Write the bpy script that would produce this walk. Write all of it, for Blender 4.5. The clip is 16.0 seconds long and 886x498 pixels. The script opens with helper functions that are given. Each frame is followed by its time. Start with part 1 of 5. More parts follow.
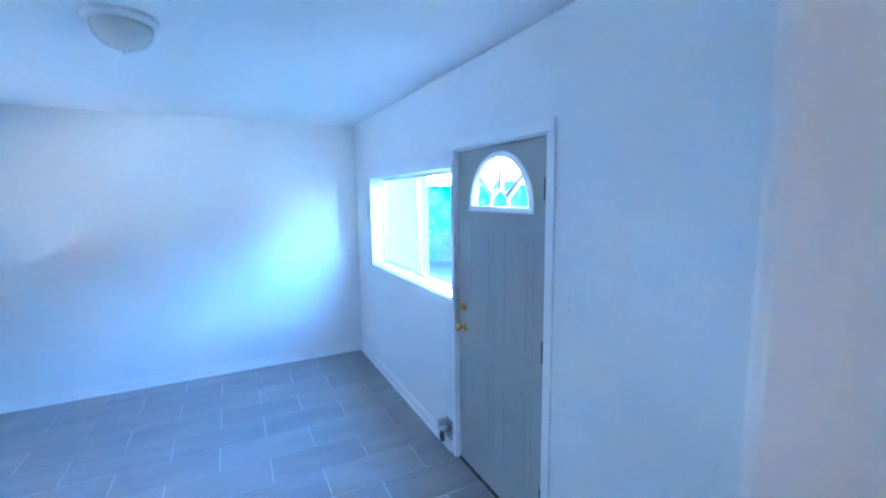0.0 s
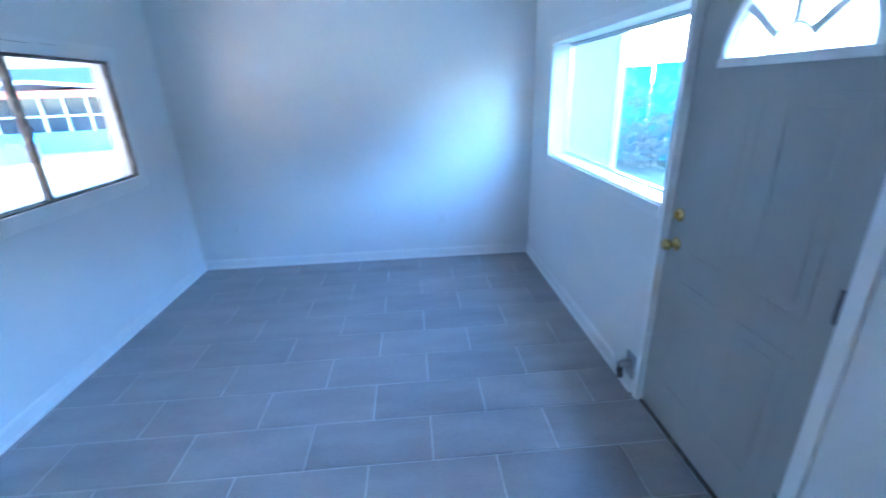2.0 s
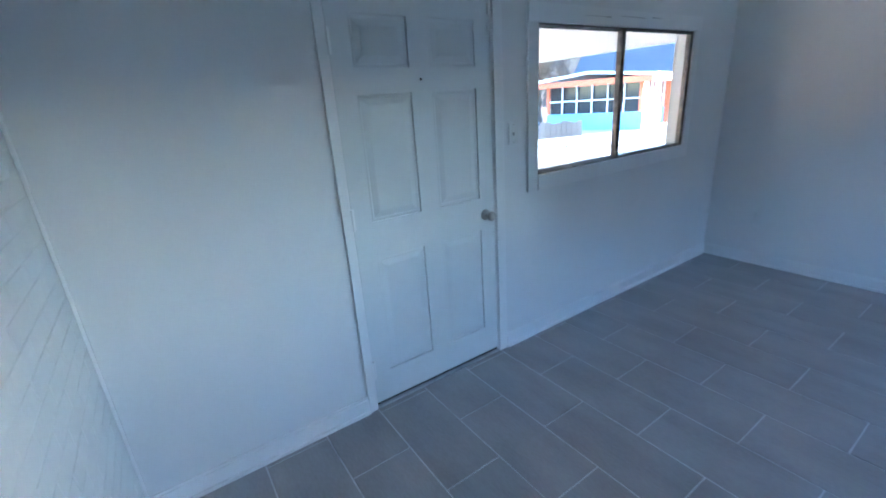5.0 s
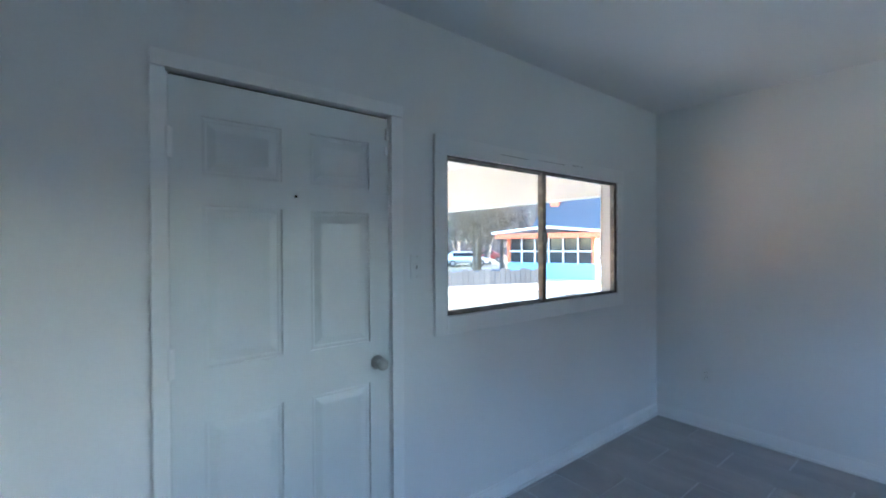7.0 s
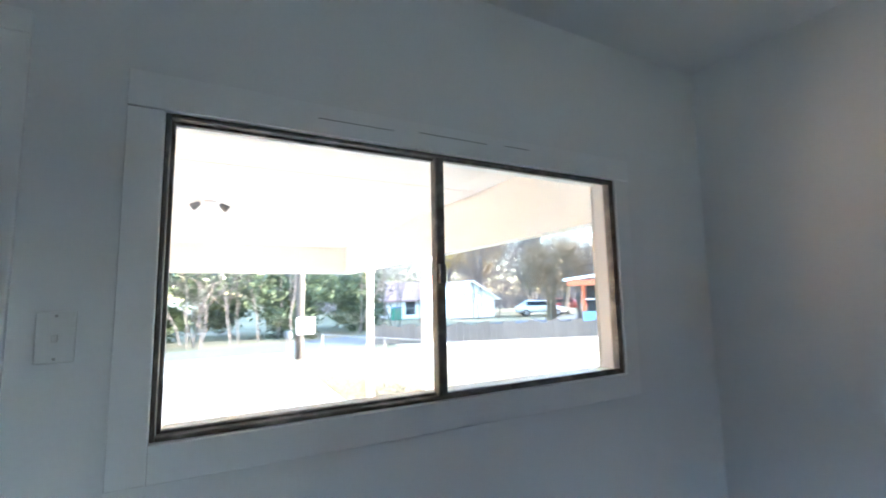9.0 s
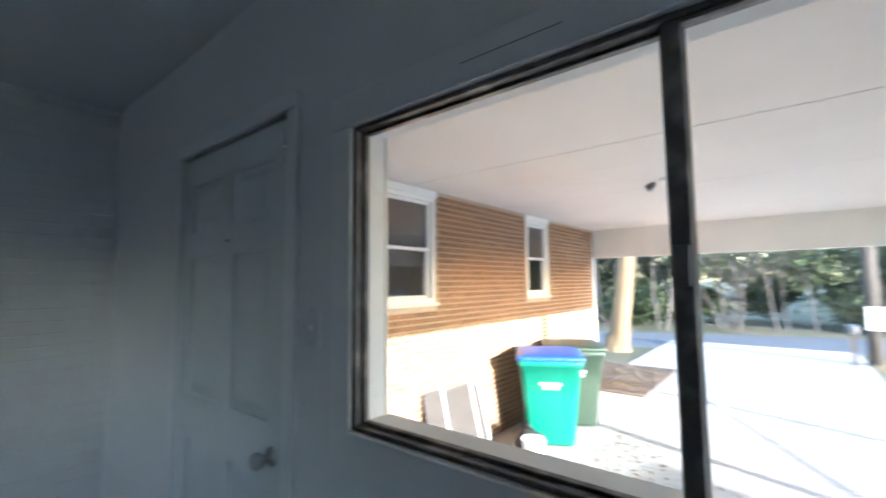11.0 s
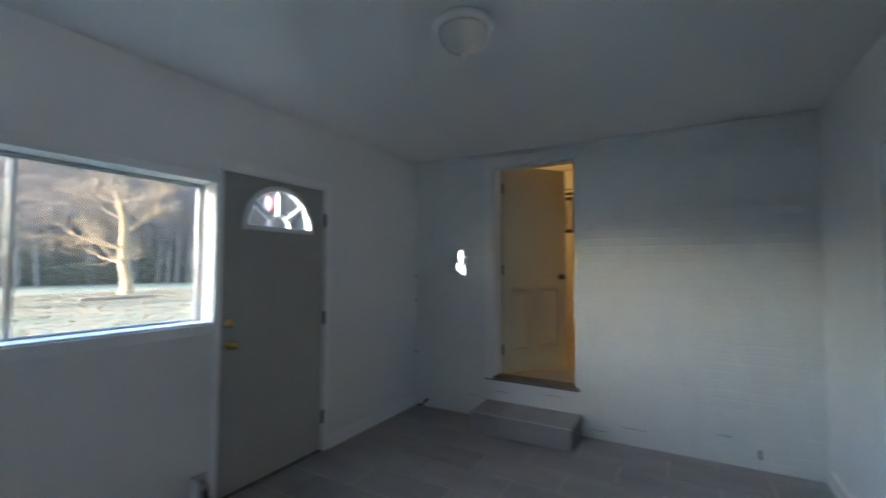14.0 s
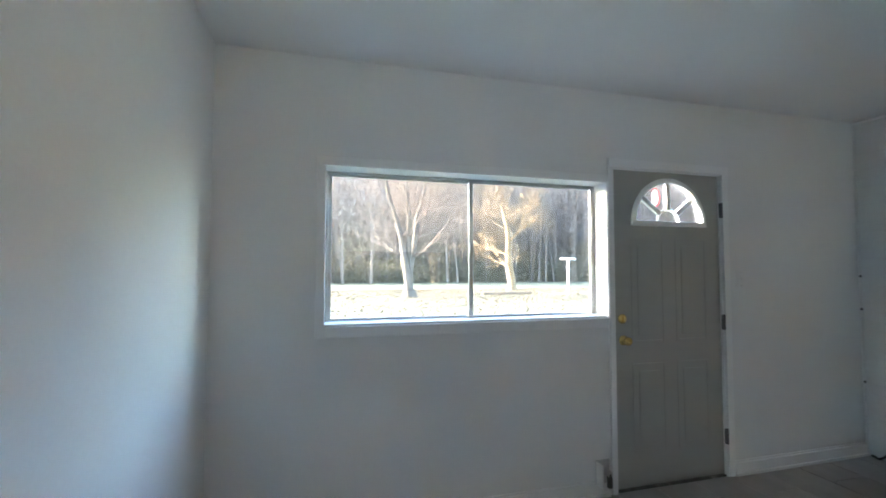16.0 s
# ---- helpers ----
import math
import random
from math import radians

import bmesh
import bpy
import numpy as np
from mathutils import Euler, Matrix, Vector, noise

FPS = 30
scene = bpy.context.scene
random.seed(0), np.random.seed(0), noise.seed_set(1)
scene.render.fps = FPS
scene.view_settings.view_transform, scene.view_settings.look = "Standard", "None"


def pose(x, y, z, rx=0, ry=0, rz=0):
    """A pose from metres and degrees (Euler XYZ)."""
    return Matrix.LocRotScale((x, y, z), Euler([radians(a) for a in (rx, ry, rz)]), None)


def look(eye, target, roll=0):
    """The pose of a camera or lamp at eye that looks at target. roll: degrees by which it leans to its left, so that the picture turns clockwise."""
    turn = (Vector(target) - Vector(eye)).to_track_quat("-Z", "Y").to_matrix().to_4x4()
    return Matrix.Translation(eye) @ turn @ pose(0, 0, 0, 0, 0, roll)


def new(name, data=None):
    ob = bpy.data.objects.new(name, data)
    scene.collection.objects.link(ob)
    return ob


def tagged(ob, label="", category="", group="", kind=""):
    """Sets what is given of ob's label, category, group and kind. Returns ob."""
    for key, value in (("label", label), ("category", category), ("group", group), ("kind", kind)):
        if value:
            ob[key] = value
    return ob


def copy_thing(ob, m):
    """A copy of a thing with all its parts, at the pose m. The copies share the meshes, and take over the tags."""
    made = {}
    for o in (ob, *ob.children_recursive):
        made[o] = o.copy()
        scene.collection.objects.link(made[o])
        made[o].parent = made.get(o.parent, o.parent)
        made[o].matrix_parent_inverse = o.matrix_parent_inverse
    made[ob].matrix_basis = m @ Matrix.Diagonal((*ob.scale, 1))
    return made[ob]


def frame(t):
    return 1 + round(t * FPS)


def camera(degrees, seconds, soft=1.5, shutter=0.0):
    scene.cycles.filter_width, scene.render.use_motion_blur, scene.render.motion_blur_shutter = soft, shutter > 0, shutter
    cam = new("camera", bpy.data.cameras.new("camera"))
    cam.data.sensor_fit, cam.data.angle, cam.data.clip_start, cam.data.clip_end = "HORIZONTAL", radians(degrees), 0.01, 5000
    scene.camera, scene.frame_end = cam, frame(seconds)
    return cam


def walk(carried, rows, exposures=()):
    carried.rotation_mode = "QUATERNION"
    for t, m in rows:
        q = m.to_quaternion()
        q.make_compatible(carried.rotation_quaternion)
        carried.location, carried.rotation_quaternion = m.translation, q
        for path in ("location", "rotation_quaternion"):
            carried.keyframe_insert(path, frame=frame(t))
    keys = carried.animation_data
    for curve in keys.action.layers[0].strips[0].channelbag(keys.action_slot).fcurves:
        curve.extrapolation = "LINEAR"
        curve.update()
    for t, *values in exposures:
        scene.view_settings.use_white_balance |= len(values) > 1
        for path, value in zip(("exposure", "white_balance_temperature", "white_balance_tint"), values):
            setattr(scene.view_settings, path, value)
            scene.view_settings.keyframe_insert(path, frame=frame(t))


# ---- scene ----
cam = camera(92.5, 16.0, soft=1.8, shutter=0.4)
PATH = [
    (0, (2.04, -0.18, 1.79), (2.93, 1.59, 1.535), -0.7),
    (0.5, (2.13, 0.015, 1.70), (2.95, 1.79, 1.263), 0.0),
    (1, (2.201, 0.183, 1.693), (2.825, 2.004, 1.152), -0.4),
    (1.5, (2.214, 0.31, 1.656), (2.686, 2.15, 1.031), -0.5),
    (2, (2.157, 0.375, 1.645), (2.28, 2.243, 0.942), -1.9),
    (2.5, (2.101, 0.407, 1.626), (1.775, 2.235, 0.882), -2.3),
    (3, (2.027, 0.433, 1.542), (1.274, 2.133, 0.807), -2.6),
    (3.5, (1.943, 0.395, 1.542), (0.833, 1.871, 0.775), -2.5),
    (4, (1.836, 0.321, 1.537), (0.496, 1.559, 0.717), -1.4),
    (4.2, (1.804, 0.307, 1.542), (0.388, 1.441, 0.698), -1.7),
    (6.3, (1.818, 0.581, 1.505), (0.168, 1.682, 1.251), 0.2),
    (6.5, (1.769, 0.653, 1.494), (0.194, 1.872, 1.313), 0.0),
    (7, (1.693, 0.869, 1.447), (0.129, 2.115, 1.43), -0.3),
    (7.5, (1.576, 1.251, 1.406), (0.002, 2.48, 1.524), -0.4),
    (8, (1.457, 1.651, 1.421), (-0.038, 2.97, 1.582), -0.4),
    (8.2, (1.423, 1.808, 1.412), (-0.073, 3.124, 1.594), -1.0),
    (10.3, (0.922, 2.984, 1.47), (-1.037, 2.613, 1.623), 0.2),
    (10.5, (0.857, 3.035, 1.477), (-1.06, 2.487, 1.63), 0.0),
    (11, (0.758, 3.158, 1.471), (-0.798, 1.911, 1.631), -0.6),
    (11.5, (0.753, 3.251, 1.454), (-0.257, 1.531, 1.592), -0.2),
    (12, (0.811, 3.392, 1.457), (0.399, 1.438, 1.569), 0.1),
    (12.5, (0.8, 3.553, 1.452), (0.91, 1.559, 1.554), 0.3),
    (13, (0.713, 3.638, 1.459), (0.979, 1.658, 1.551), 0.1),
    (13.5, (0.727, 3.701, 1.448), (1.19, 1.757, 1.531), 0.0),
    (14, (0.837, 3.816, 1.442), (1.823, 2.078, 1.528), 0.2),
    (14.5, (0.865, 3.909, 1.378), (2.281, 2.502, 1.505), -0.3),
    (15, (0.875, 3.93, 1.408), (2.547, 2.839, 1.514), -0.0),
    (15.5, (0.944, 4.003, 1.373), (2.811, 3.297, 1.506), -0.3),
    (16, (0.99, 3.96, 1.407), (2.921, 3.445, 1.497), 0.1),
]
EXPOSURES = [
    (0.0, 6.02, 3900, 9), (1.5, 5.81, 4050, 9), (4.0, 4.89, 4500, 10), (6.3, 4.72, 5050, 10), (7.0, 4.67, 5200, 10), (8.2, 4.82, 5650, 10), (10.5, 3.75, 5400, 10), (11.5, 3.35, 5300, 10), (12.5, 3.43, 5250, 10), (14.5, 4.34, 5800, 10), (16.0, 4.80, 6050, 10),
]
walk(cam, [(t, look(eye, target, roll)) for t, eye, target, roll in PATH], EXPOSURES)

# ---- light ----
world = bpy.data.worlds.new("sky")
scene.world = world
world.use_nodes = True
wn = world.node_tree
sky = wn.nodes.new("ShaderNodeTexSky")
sky.sky_type = "NISHITA"
sky.sun_disc = False
SUN_WAY = Vector((0.34, 1.0, 0.206)).normalized()
sky.sun_elevation = math.asin(SUN_WAY.z)
sky.sun_rotation = math.atan2(SUN_WAY.x, SUN_WAY.y)
wn.links.new(sky.outputs[0], wn.nodes["Background"].inputs[0])
wn.nodes["Background"].inputs[1].default_value = 0.15
sun_data = bpy.data.lights.new("sun", "SUN")
sun_data.energy = 2.6
sun_data.angle = radians(0.5)
sun_data.color = (1.0, 0.93, 0.82)
new("sun", sun_data).matrix_world = look(SUN_WAY * 60, (0, 0, 0))
hall_data = bpy.data.lights.new("hall_lamp_light", "POINT")
hall_data.energy = 0.5
hall_data.shadow_soft_size = 0.12
hall_data.color = (1.0, 0.66, 0.27)
new("hall_lamp_light", hall_data).matrix_world = pose(2.25, -1.35, 2.4)


# ---- materials ----
def mat(name, color, rough=0.6, vary=0.12, scale=6.0, fine=60.0, bump=0.0, metal=0.0, random_piece=0.0, island=0.0, stain=None, stain_scale=1.5, stain_amount=0.0, stretch=(1, 1, 1)):
    """Base colour with variation at two scales, optional stains, bump and piece-by-piece change."""
    m = bpy.data.materials.new(name)
    m.use_nodes = True
    nt = m.node_tree
    bsdf = nt.nodes["Principled BSDF"]
    co = nt.nodes.new("ShaderNodeTexCoord")
    mp = nt.nodes.new("ShaderNodeMapping")
    mp.inputs["Scale"].default_value = stretch
    geo = nt.nodes.new("ShaderNodeNewGeometry")
    nt.links.new(geo.outputs["Position"], mp.inputs["Vector"])
    big = nt.nodes.new("ShaderNodeTexNoise")
    big.inputs["Scale"].default_value = scale
    big.inputs["Detail"].default_value = 4
    small = nt.nodes.new("ShaderNodeTexNoise")
    small.inputs["Scale"].default_value = fine
    small.inputs["Detail"].default_value = 3
    nt.links.new(mp.outputs[0], big.inputs["Vector"])
    nt.links.new(mp.outputs[0], small.inputs["Vector"])
    both = nt.nodes.new("ShaderNodeMath")
    both.operation = "MULTIPLY_ADD"
    nt.links.new(small.outputs[0], both.inputs[0])
    both.inputs[1].default_value = 0.5
    nt.links.new(big.outputs[0], both.inputs[2])
    ran = nt.nodes.new("ShaderNodeMapRange")
    ran.inputs["From Min"].default_value, ran.inputs["From Max"].default_value = 0.4, 1.1
    ran.inputs["To Min"].default_value, ran.inputs["To Max"].default_value = 1 - vary, 1 + vary
    nt.links.new(both.outputs[0], ran.inputs["Value"])
    value = ran.outputs[0]
    for amount, socket in ((random_piece, "o"), (island, "i")):
        if amount:
            src = nt.nodes.new("ShaderNodeObjectInfo").outputs["Random"] if socket == "o" else geo.outputs["Random Per Island"]
            r2 = nt.nodes.new("ShaderNodeMapRange")
            r2.inputs["To Min"].default_value, r2.inputs["To Max"].default_value = 1 - amount, 1 + amount
            nt.links.new(src, r2.inputs["Value"])
            mul = nt.nodes.new("ShaderNodeMath")
            mul.operation = "MULTIPLY"
            nt.links.new(value, mul.inputs[0])
            nt.links.new(r2.outputs[0], mul.inputs[1])
            value = mul.outputs[0]
    tint = nt.nodes.new("ShaderNodeVectorMath")
    tint.operation = "SCALE"
    tint.inputs[0].default_value = color
    nt.links.new(value, tint.inputs["Scale"])
    out = tint.outputs[0]
    if stain:
        st = nt.nodes.new("ShaderNodeTexNoise")
        st.inputs["Scale"].default_value = stain_scale
        st.inputs["Detail"].default_value = 6
        nt.links.new(mp.outputs[0], st.inputs["Vector"])
        sr = nt.nodes.new("ShaderNodeMapRange")
        sr.inputs["From Min"].default_value, sr.inputs["From Max"].default_value = 0.5, 0.68
        sr.inputs["To Max"].default_value = stain_amount
        nt.links.new(st.outputs[0], sr.inputs["Value"])
        mix = nt.nodes.new("ShaderNodeMix")
        mix.data_type = "RGBA"
        nt.links.new(sr.outputs[0], mix.inputs["Factor"])
        nt.links.new(out, mix.inputs["A"])
        mix.inputs["B"].default_value = (*stain, 1)
        out = mix.outputs["Result"]
    nt.links.new(out, bsdf.inputs["Base Color"])
    bsdf.inputs["Roughness"].default_value = rough
    bsdf.inputs["Metallic"].default_value = metal
    if bump:
        b = nt.nodes.new("ShaderNodeBump")
        b.inputs["Strength"].default_value = bump
        b.inputs["Distance"].default_value = 0.004
        nt.links.new(both.outputs[0], b.inputs["Height"])
        nt.links.new(b.outputs[0], bsdf.inputs["Normal"])
    return m


def glass_mat(name, tint=(1, 1, 1), base=0.04):
    """Thin clear glass: see-through, with a mirror gloss that grows towards grazing view."""
    m = bpy.data.materials.new(name)
    m.use_nodes = True
    nt = m.node_tree
    nt.nodes.remove(nt.nodes["Principled BSDF"])
    t = nt.nodes.new("ShaderNodeBsdfTransparent")
    t.inputs[0].default_value = (*tint, 1)
    g = nt.nodes.new("ShaderNodeBsdfGlossy")
    g.inputs["Roughness"].default_value = 0.02
    lw = nt.nodes.new("ShaderNodeLayerWeight")
    lw.inputs["Blend"].default_value = 0.5
    pw = nt.nodes.new("ShaderNodeMath")
    pw.operation = "POWER"
    pw.inputs[1].default_value = 5.0
    nt.links.new(lw.outputs["Facing"], pw.inputs[0])
    ad = nt.nodes.new("ShaderNodeMath")
    ad.operation = "MULTIPLY_ADD"
    ad.inputs[1].default_value, ad.inputs[2].default_value = 0.8, base
    nt.links.new(pw.outputs[0], ad.inputs[0])
    mix = nt.nodes.new("ShaderNodeMixShader")
    nt.links.new(ad.outputs[0], mix.inputs[0])
    nt.links.new(t.outputs[0], mix.inputs[1])
    nt.links.new(g.outputs[0], mix.inputs[2])
    nt.links.new(mix.outputs[0], nt.nodes["Material Output"].inputs[0])
    return m


def thin_mat(name, color):
    """Thin paper or film that lets light through."""
    m = mat(name, color, 0.6, 0.05, 20, 120)
    nt = m.node_tree
    tr = nt.nodes.new("ShaderNodeBsdfTranslucent")
    tr.inputs[0].default_value = (*color, 1)
    mix = nt.nodes.new("ShaderNodeMixShader")
    mix.inputs[0].default_value = 0.85
    nt.links.new(nt.nodes["Principled BSDF"].outputs[0], mix.inputs[1])
    nt.links.new(tr.outputs[0], mix.inputs[2])
    nt.links.new(mix.outputs[0], nt.nodes["Material Output"].inputs[0])
    return m


WALL = mat("wall_paint", (0.80, 0.81, 0.81), 0.65, 0.035, 1.3, 90, 0.12)
CEIL = mat("ceiling_paint", (0.80, 0.81, 0.81), 0.8, 0.03, 1.1, 120, 0.12)
TRIM = mat("trim_paint", (0.84, 0.85, 0.85), 0.38, 0.03, 5, 80, 0.06)
BRICKPAINT = mat("painted_brick", (0.78, 0.80, 0.80), 0.6, 0.05, 5, 70, 0.35)
MORTARPAINT = mat("painted_mortar", (0.78, 0.80, 0.80), 0.65, 0.06, 9, 90, 0.5)
TILE = mat("slate_grey_tile", (0.33, 0.312, 0.308), 0.33, 0.2, 3.0, 45, 0.15, random_piece=0.06, stretch=(0.7, 2.0, 1), stain=(0.42, 0.41, 0.41), stain_scale=2.2, stain_amount=0.3)
STEPTILE = mat("step_tile", (0.34, 0.33, 0.33), 0.42, 0.14, 4.0, 50, 0.12, random_piece=0.06)
GROUT = mat("pale_grout", (0.58, 0.58, 0.59), 0.9, 0.3, 5, 120, 0.2)
GREYDOOR = mat("grey_door_paint", (0.40, 0.40, 0.37), 0.45, 0.03, 3, 110, 0.06)
WHITEDOOR = mat("white_door_paint", (0.74, 0.77, 0.77), 0.42, 0.03, 4, 120, 0.06)
CREAMDOOR = mat("cream_door_paint", (0.66, 0.59, 0.42), 0.4, 0.04, 4, 100, 0.06)
HALLWALL = mat("hall_paint", (0.78, 0.68, 0.50), 0.7, 0.04, 2, 90, 0.1)
HALLFLOOR = mat("hall_floor_tile", (0.55, 0.49, 0.40), 0.5, 0.1, 5, 60, 0.1)
WOOD = mat("bare_wood", (0.17, 0.15, 0.13), 0.7, 0.25, 6, 60, 0.3, stretch=(1, 8, 8))
DARKMETAL = mat("weathered_dark_aluminium", (0.13, 0.125, 0.12), 0.5, 0.3, 18, 120, 0.2, metal=0.6, stain=(0.4, 0.38, 0.35), stain_scale=14, stain_amount=0.6)
ALUMINIUM = mat("aluminium", (0.52, 0.53, 0.54), 0.38, 0.15, 14, 120, 0.1, metal=0.85)
STEEL = mat("brushed_steel", (0.5, 0.49, 0.47), 0.3, 0.1, 20, 150, 0.0, metal=1.0)
BRASS = mat("polished_brass", (0.78, 0.58, 0.22), 0.18, 0.08, 20, 150, 0.0, metal=1.0)
HINGE = mat("hinge_metal", (0.16, 0.16, 0.17), 0.45, 0.2, 30, 160, 0.1, metal=0.7)
PLASTIC = mat("white_plastic", (0.78, 0.79, 0.78), 0.35, 0.02, 8, 100)
BLACK = mat("black_rubber", (0.02, 0.02, 0.02), 0.6, 0.2, 20, 100)
DARK = mat("dark_gap", (0.03, 0.028, 0.025), 0.8, 0.3, 20, 100)
BOWL = mat("frosted_glass_bowl", (0.72, 0.70, 0.64), 0.25, 0.08, 9, 60)
GLASS = glass_mat("window_glass")
FROST = glass_mat("screen_glass", (0.75, 0.75, 0.76), 0.12)
STICKRED = thin_mat("red_film", (0.6, 0.06, 0.06))
STICKWHITE = thin_mat("white_film", (0.75, 0.75, 0.75))
BRICK = mat("orange_brown_brick", (0.285, 0.155, 0.075), 0.85, 0.22, 7, 70, 0.6, random_piece=0.2, island=0.2)
MORTAR = mat("brick_mortar", (0.52, 0.44, 0.35), 0.9, 0.15, 10, 90, 0.5)
SIDING = mat("white_exterior_paint", (0.78, 0.76, 0.71), 0.6, 0.06, 2, 60, 0.15)
WEATHERED = mat("weathered_grey_siding", (0.20, 0.195, 0.19), 0.8, 0.15, 3, 40, 0.3, stain=(0.2, 0.19, 0.18), stain_scale=2.5, stain_amount=0.7, stretch=(1, 1, 0.25))
CARPORTCEIL = mat("carport_ceiling_board", (0.78, 0.74, 0.70), 0.7, 0.06, 0.9, 40, 0.1, stain=(0.66, 0.60, 0.54), stain_scale=0.7, stain_amount=0.5)
CONCRETE = mat("driveway_concrete", (0.46, 0.435, 0.40), 0.85, 0.14, 0.8, 30, 0.4, stain=(0.3, 0.28, 0.25), stain_scale=2.0, stain_amount=0.5)
ASPHALT = mat("asphalt", (0.09, 0.1, 0.115), 0.85, 0.15, 1.0, 60, 0.4)
LAWN = mat("winter_lawn", (0.08, 0.085, 0.045), 0.95, 0.35, 0.5, 25, 0.5, stain=(0.15, 0.115, 0.065), stain_scale=0.22, stain_amount=0.9)
DRYLAWN = mat("dormant_tan_lawn", (0.37, 0.33, 0.24), 0.95, 0.25, 0.8, 14, 0.5, stain=(0.27, 0.24, 0.15), stain_scale=0.35, stain_amount=0.6)
GALVANIZED = mat("dull_galvanized_wire", (0.24, 0.24, 0.235), 0.6, 0.15, 8, 60, metal=0.3)
SCREENGREY = mat("dusty_grey_screen", (0.06, 0.05, 0.042), 0.8, 0.2, 5, 40)
SOIL = mat("mulch_soil", (0.13, 0.095, 0.07), 0.95, 0.4, 4, 40, 0.8)
LEAFLITTER = mat("fallen_leaves", (0.19, 0.135, 0.075), 0.85, 0.2, 2, 30, island=0.45)
DRYGRASS = mat("dry_grass_blades", (0.30, 0.25, 0.16), 0.85, 0.2, 1.5, 30, island=0.4)
BARK = mat("grey_bark", (0.085, 0.074, 0.064), 0.9, 0.35, 5, 40, 0.8, stretch=(1, 1, 0.3))
# Tan bark, lightened: the sunlit look of the trunks is put into its colour.
BARKPALE = mat("sunlit_tan_bark", (0.16, 0.115, 0.065), 0.9, 0.3, 4, 40, 0.8, stretch=(1, 1, 0.3))
TWIG = mat("twigs", (0.125, 0.10, 0.085), 0.9, 0.2, 2, 20, island=0.25)
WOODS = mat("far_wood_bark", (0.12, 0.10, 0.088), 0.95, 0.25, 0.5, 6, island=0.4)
# Greyer and paler than far_wood_bark: the haze of distance is put into the colour.
HAZEWOOD = mat("haze_toned_twigs", (0.15, 0.13, 0.128), 0.95, 0.2, 0.3, 4, island=0.35)
BRUSH = mat("dry_undergrowth", (0.10, 0.088, 0.06), 0.95, 0.3, 0.6, 8, island=0.3)
EVERGREEN = mat("evergreen_leaves", (0.09, 0.115, 0.06), 0.6, 0.3, 0.8, 10, island=0.4)
AUTUMN = mat("yellow_leaves", (0.34, 0.25, 0.07), 0.7, 0.3, 0.6, 10, island=0.4)
BINGREEN = mat("green_bin_plastic", (0.012, 0.17, 0.105), 0.4, 0.08, 4, 60, 0.05)
BINBLUE = mat("blue_lid_plastic", (0.03, 0.10, 0.42), 0.4, 0.08, 4, 60, 0.05)
BINDARK = mat("dark_green_bin_plastic", (0.035, 0.055, 0.035), 0.45, 0.1, 4, 60, 0.05)
PORCHBLUE = mat("pale_blue_block", (0.22, 0.36, 0.52), 0.75, 0.1, 1, 20, 0.2)
ORANGE = mat("orange_paint", (0.62, 0.14, 0.05), 0.6, 0.12, 2, 20)
ROOFBLUE = mat("blue_grey_shingles", (0.055, 0.058, 0.068), 0.85, 0.2, 1, 14, 0.4)
ROOFBROWN = mat("brown_shingles", (0.32, 0.20, 0.17), 0.85, 0.2, 1, 14, 0.4)
HOUSEWHITE = mat("white_house_siding", (0.78, 0.77, 0.74), 0.7, 0.05, 1, 10)
FENCEGREY = mat("weathered_grey_boards", (0.10, 0.09, 0.082), 0.9, 0.25, 1.2, 20, 0.3, random_piece=0.2)
BLUEFENCE = mat("blue_tarp", (0.05, 0.15, 0.21), 0.7, 0.25, 1.2, 12, 0.4)
CARDBOARD = mat("tan_board", (0.42, 0.34, 0.25), 0.8, 0.1, 4, 40, 0.1)
CARWHITE = mat("car_paint_pale", (0.6, 0.62, 0.64), 0.3, 0.04, 2, 20)
CARRED = mat("car_paint_red", (0.4, 0.05, 0.04), 0.3, 0.04, 2, 20)
CARGLASS = mat("dark_car_glass", (0.02, 0.025, 0.03), 0.08, 0.05, 2, 20)


# ---- builders ----
def link_mesh(name, bm, material, parent=None, label="", smooth=False):
    me = bpy.data.meshes.new(name)
    bmesh.ops.recalc_face_normals(bm, faces=bm.faces)
    bm.to_mesh(me)
    bm.free()
    me.materials.append(material)
    if smooth:
        for p in me.polygons:
            p.use_smooth = True
    ob = new(name, me)
    if parent:
        ob.parent = parent
    if label:
        ob["label"] = label
    return ob


def part(name, bm, material, parent, label="", smooth=False):
    return link_mesh(name, bm, material, parent, label, smooth)


def raw_mesh(name, verts, faces, material, parent=None, label=""):
    me = bpy.data.meshes.new(name)
    me.from_pydata(verts, [], faces)
    me.materials.append(material)
    ob = new(name, me)
    if parent:
        ob.parent = parent
    if label:
        ob["label"] = label
    return ob


def thing(name, label, category, at=(0, 0, 0), turn=0.0, group="", kind=""):
    ob = new(name)
    ob.empty_display_size = 0.1
    ob.matrix_basis = pose(*at, 0, 0, turn)
    return tagged(ob, label, category, group, kind)


def add_box(bm, lo, hi):
    m = Matrix.Translation([(a + b) / 2 for a, b in zip(lo, hi)]) @ Matrix.Diagonal([abs(b - a) for a, b in zip(lo, hi)] + [1])
    return bmesh.ops.create_cube(bm, size=1, matrix=m)["verts"]


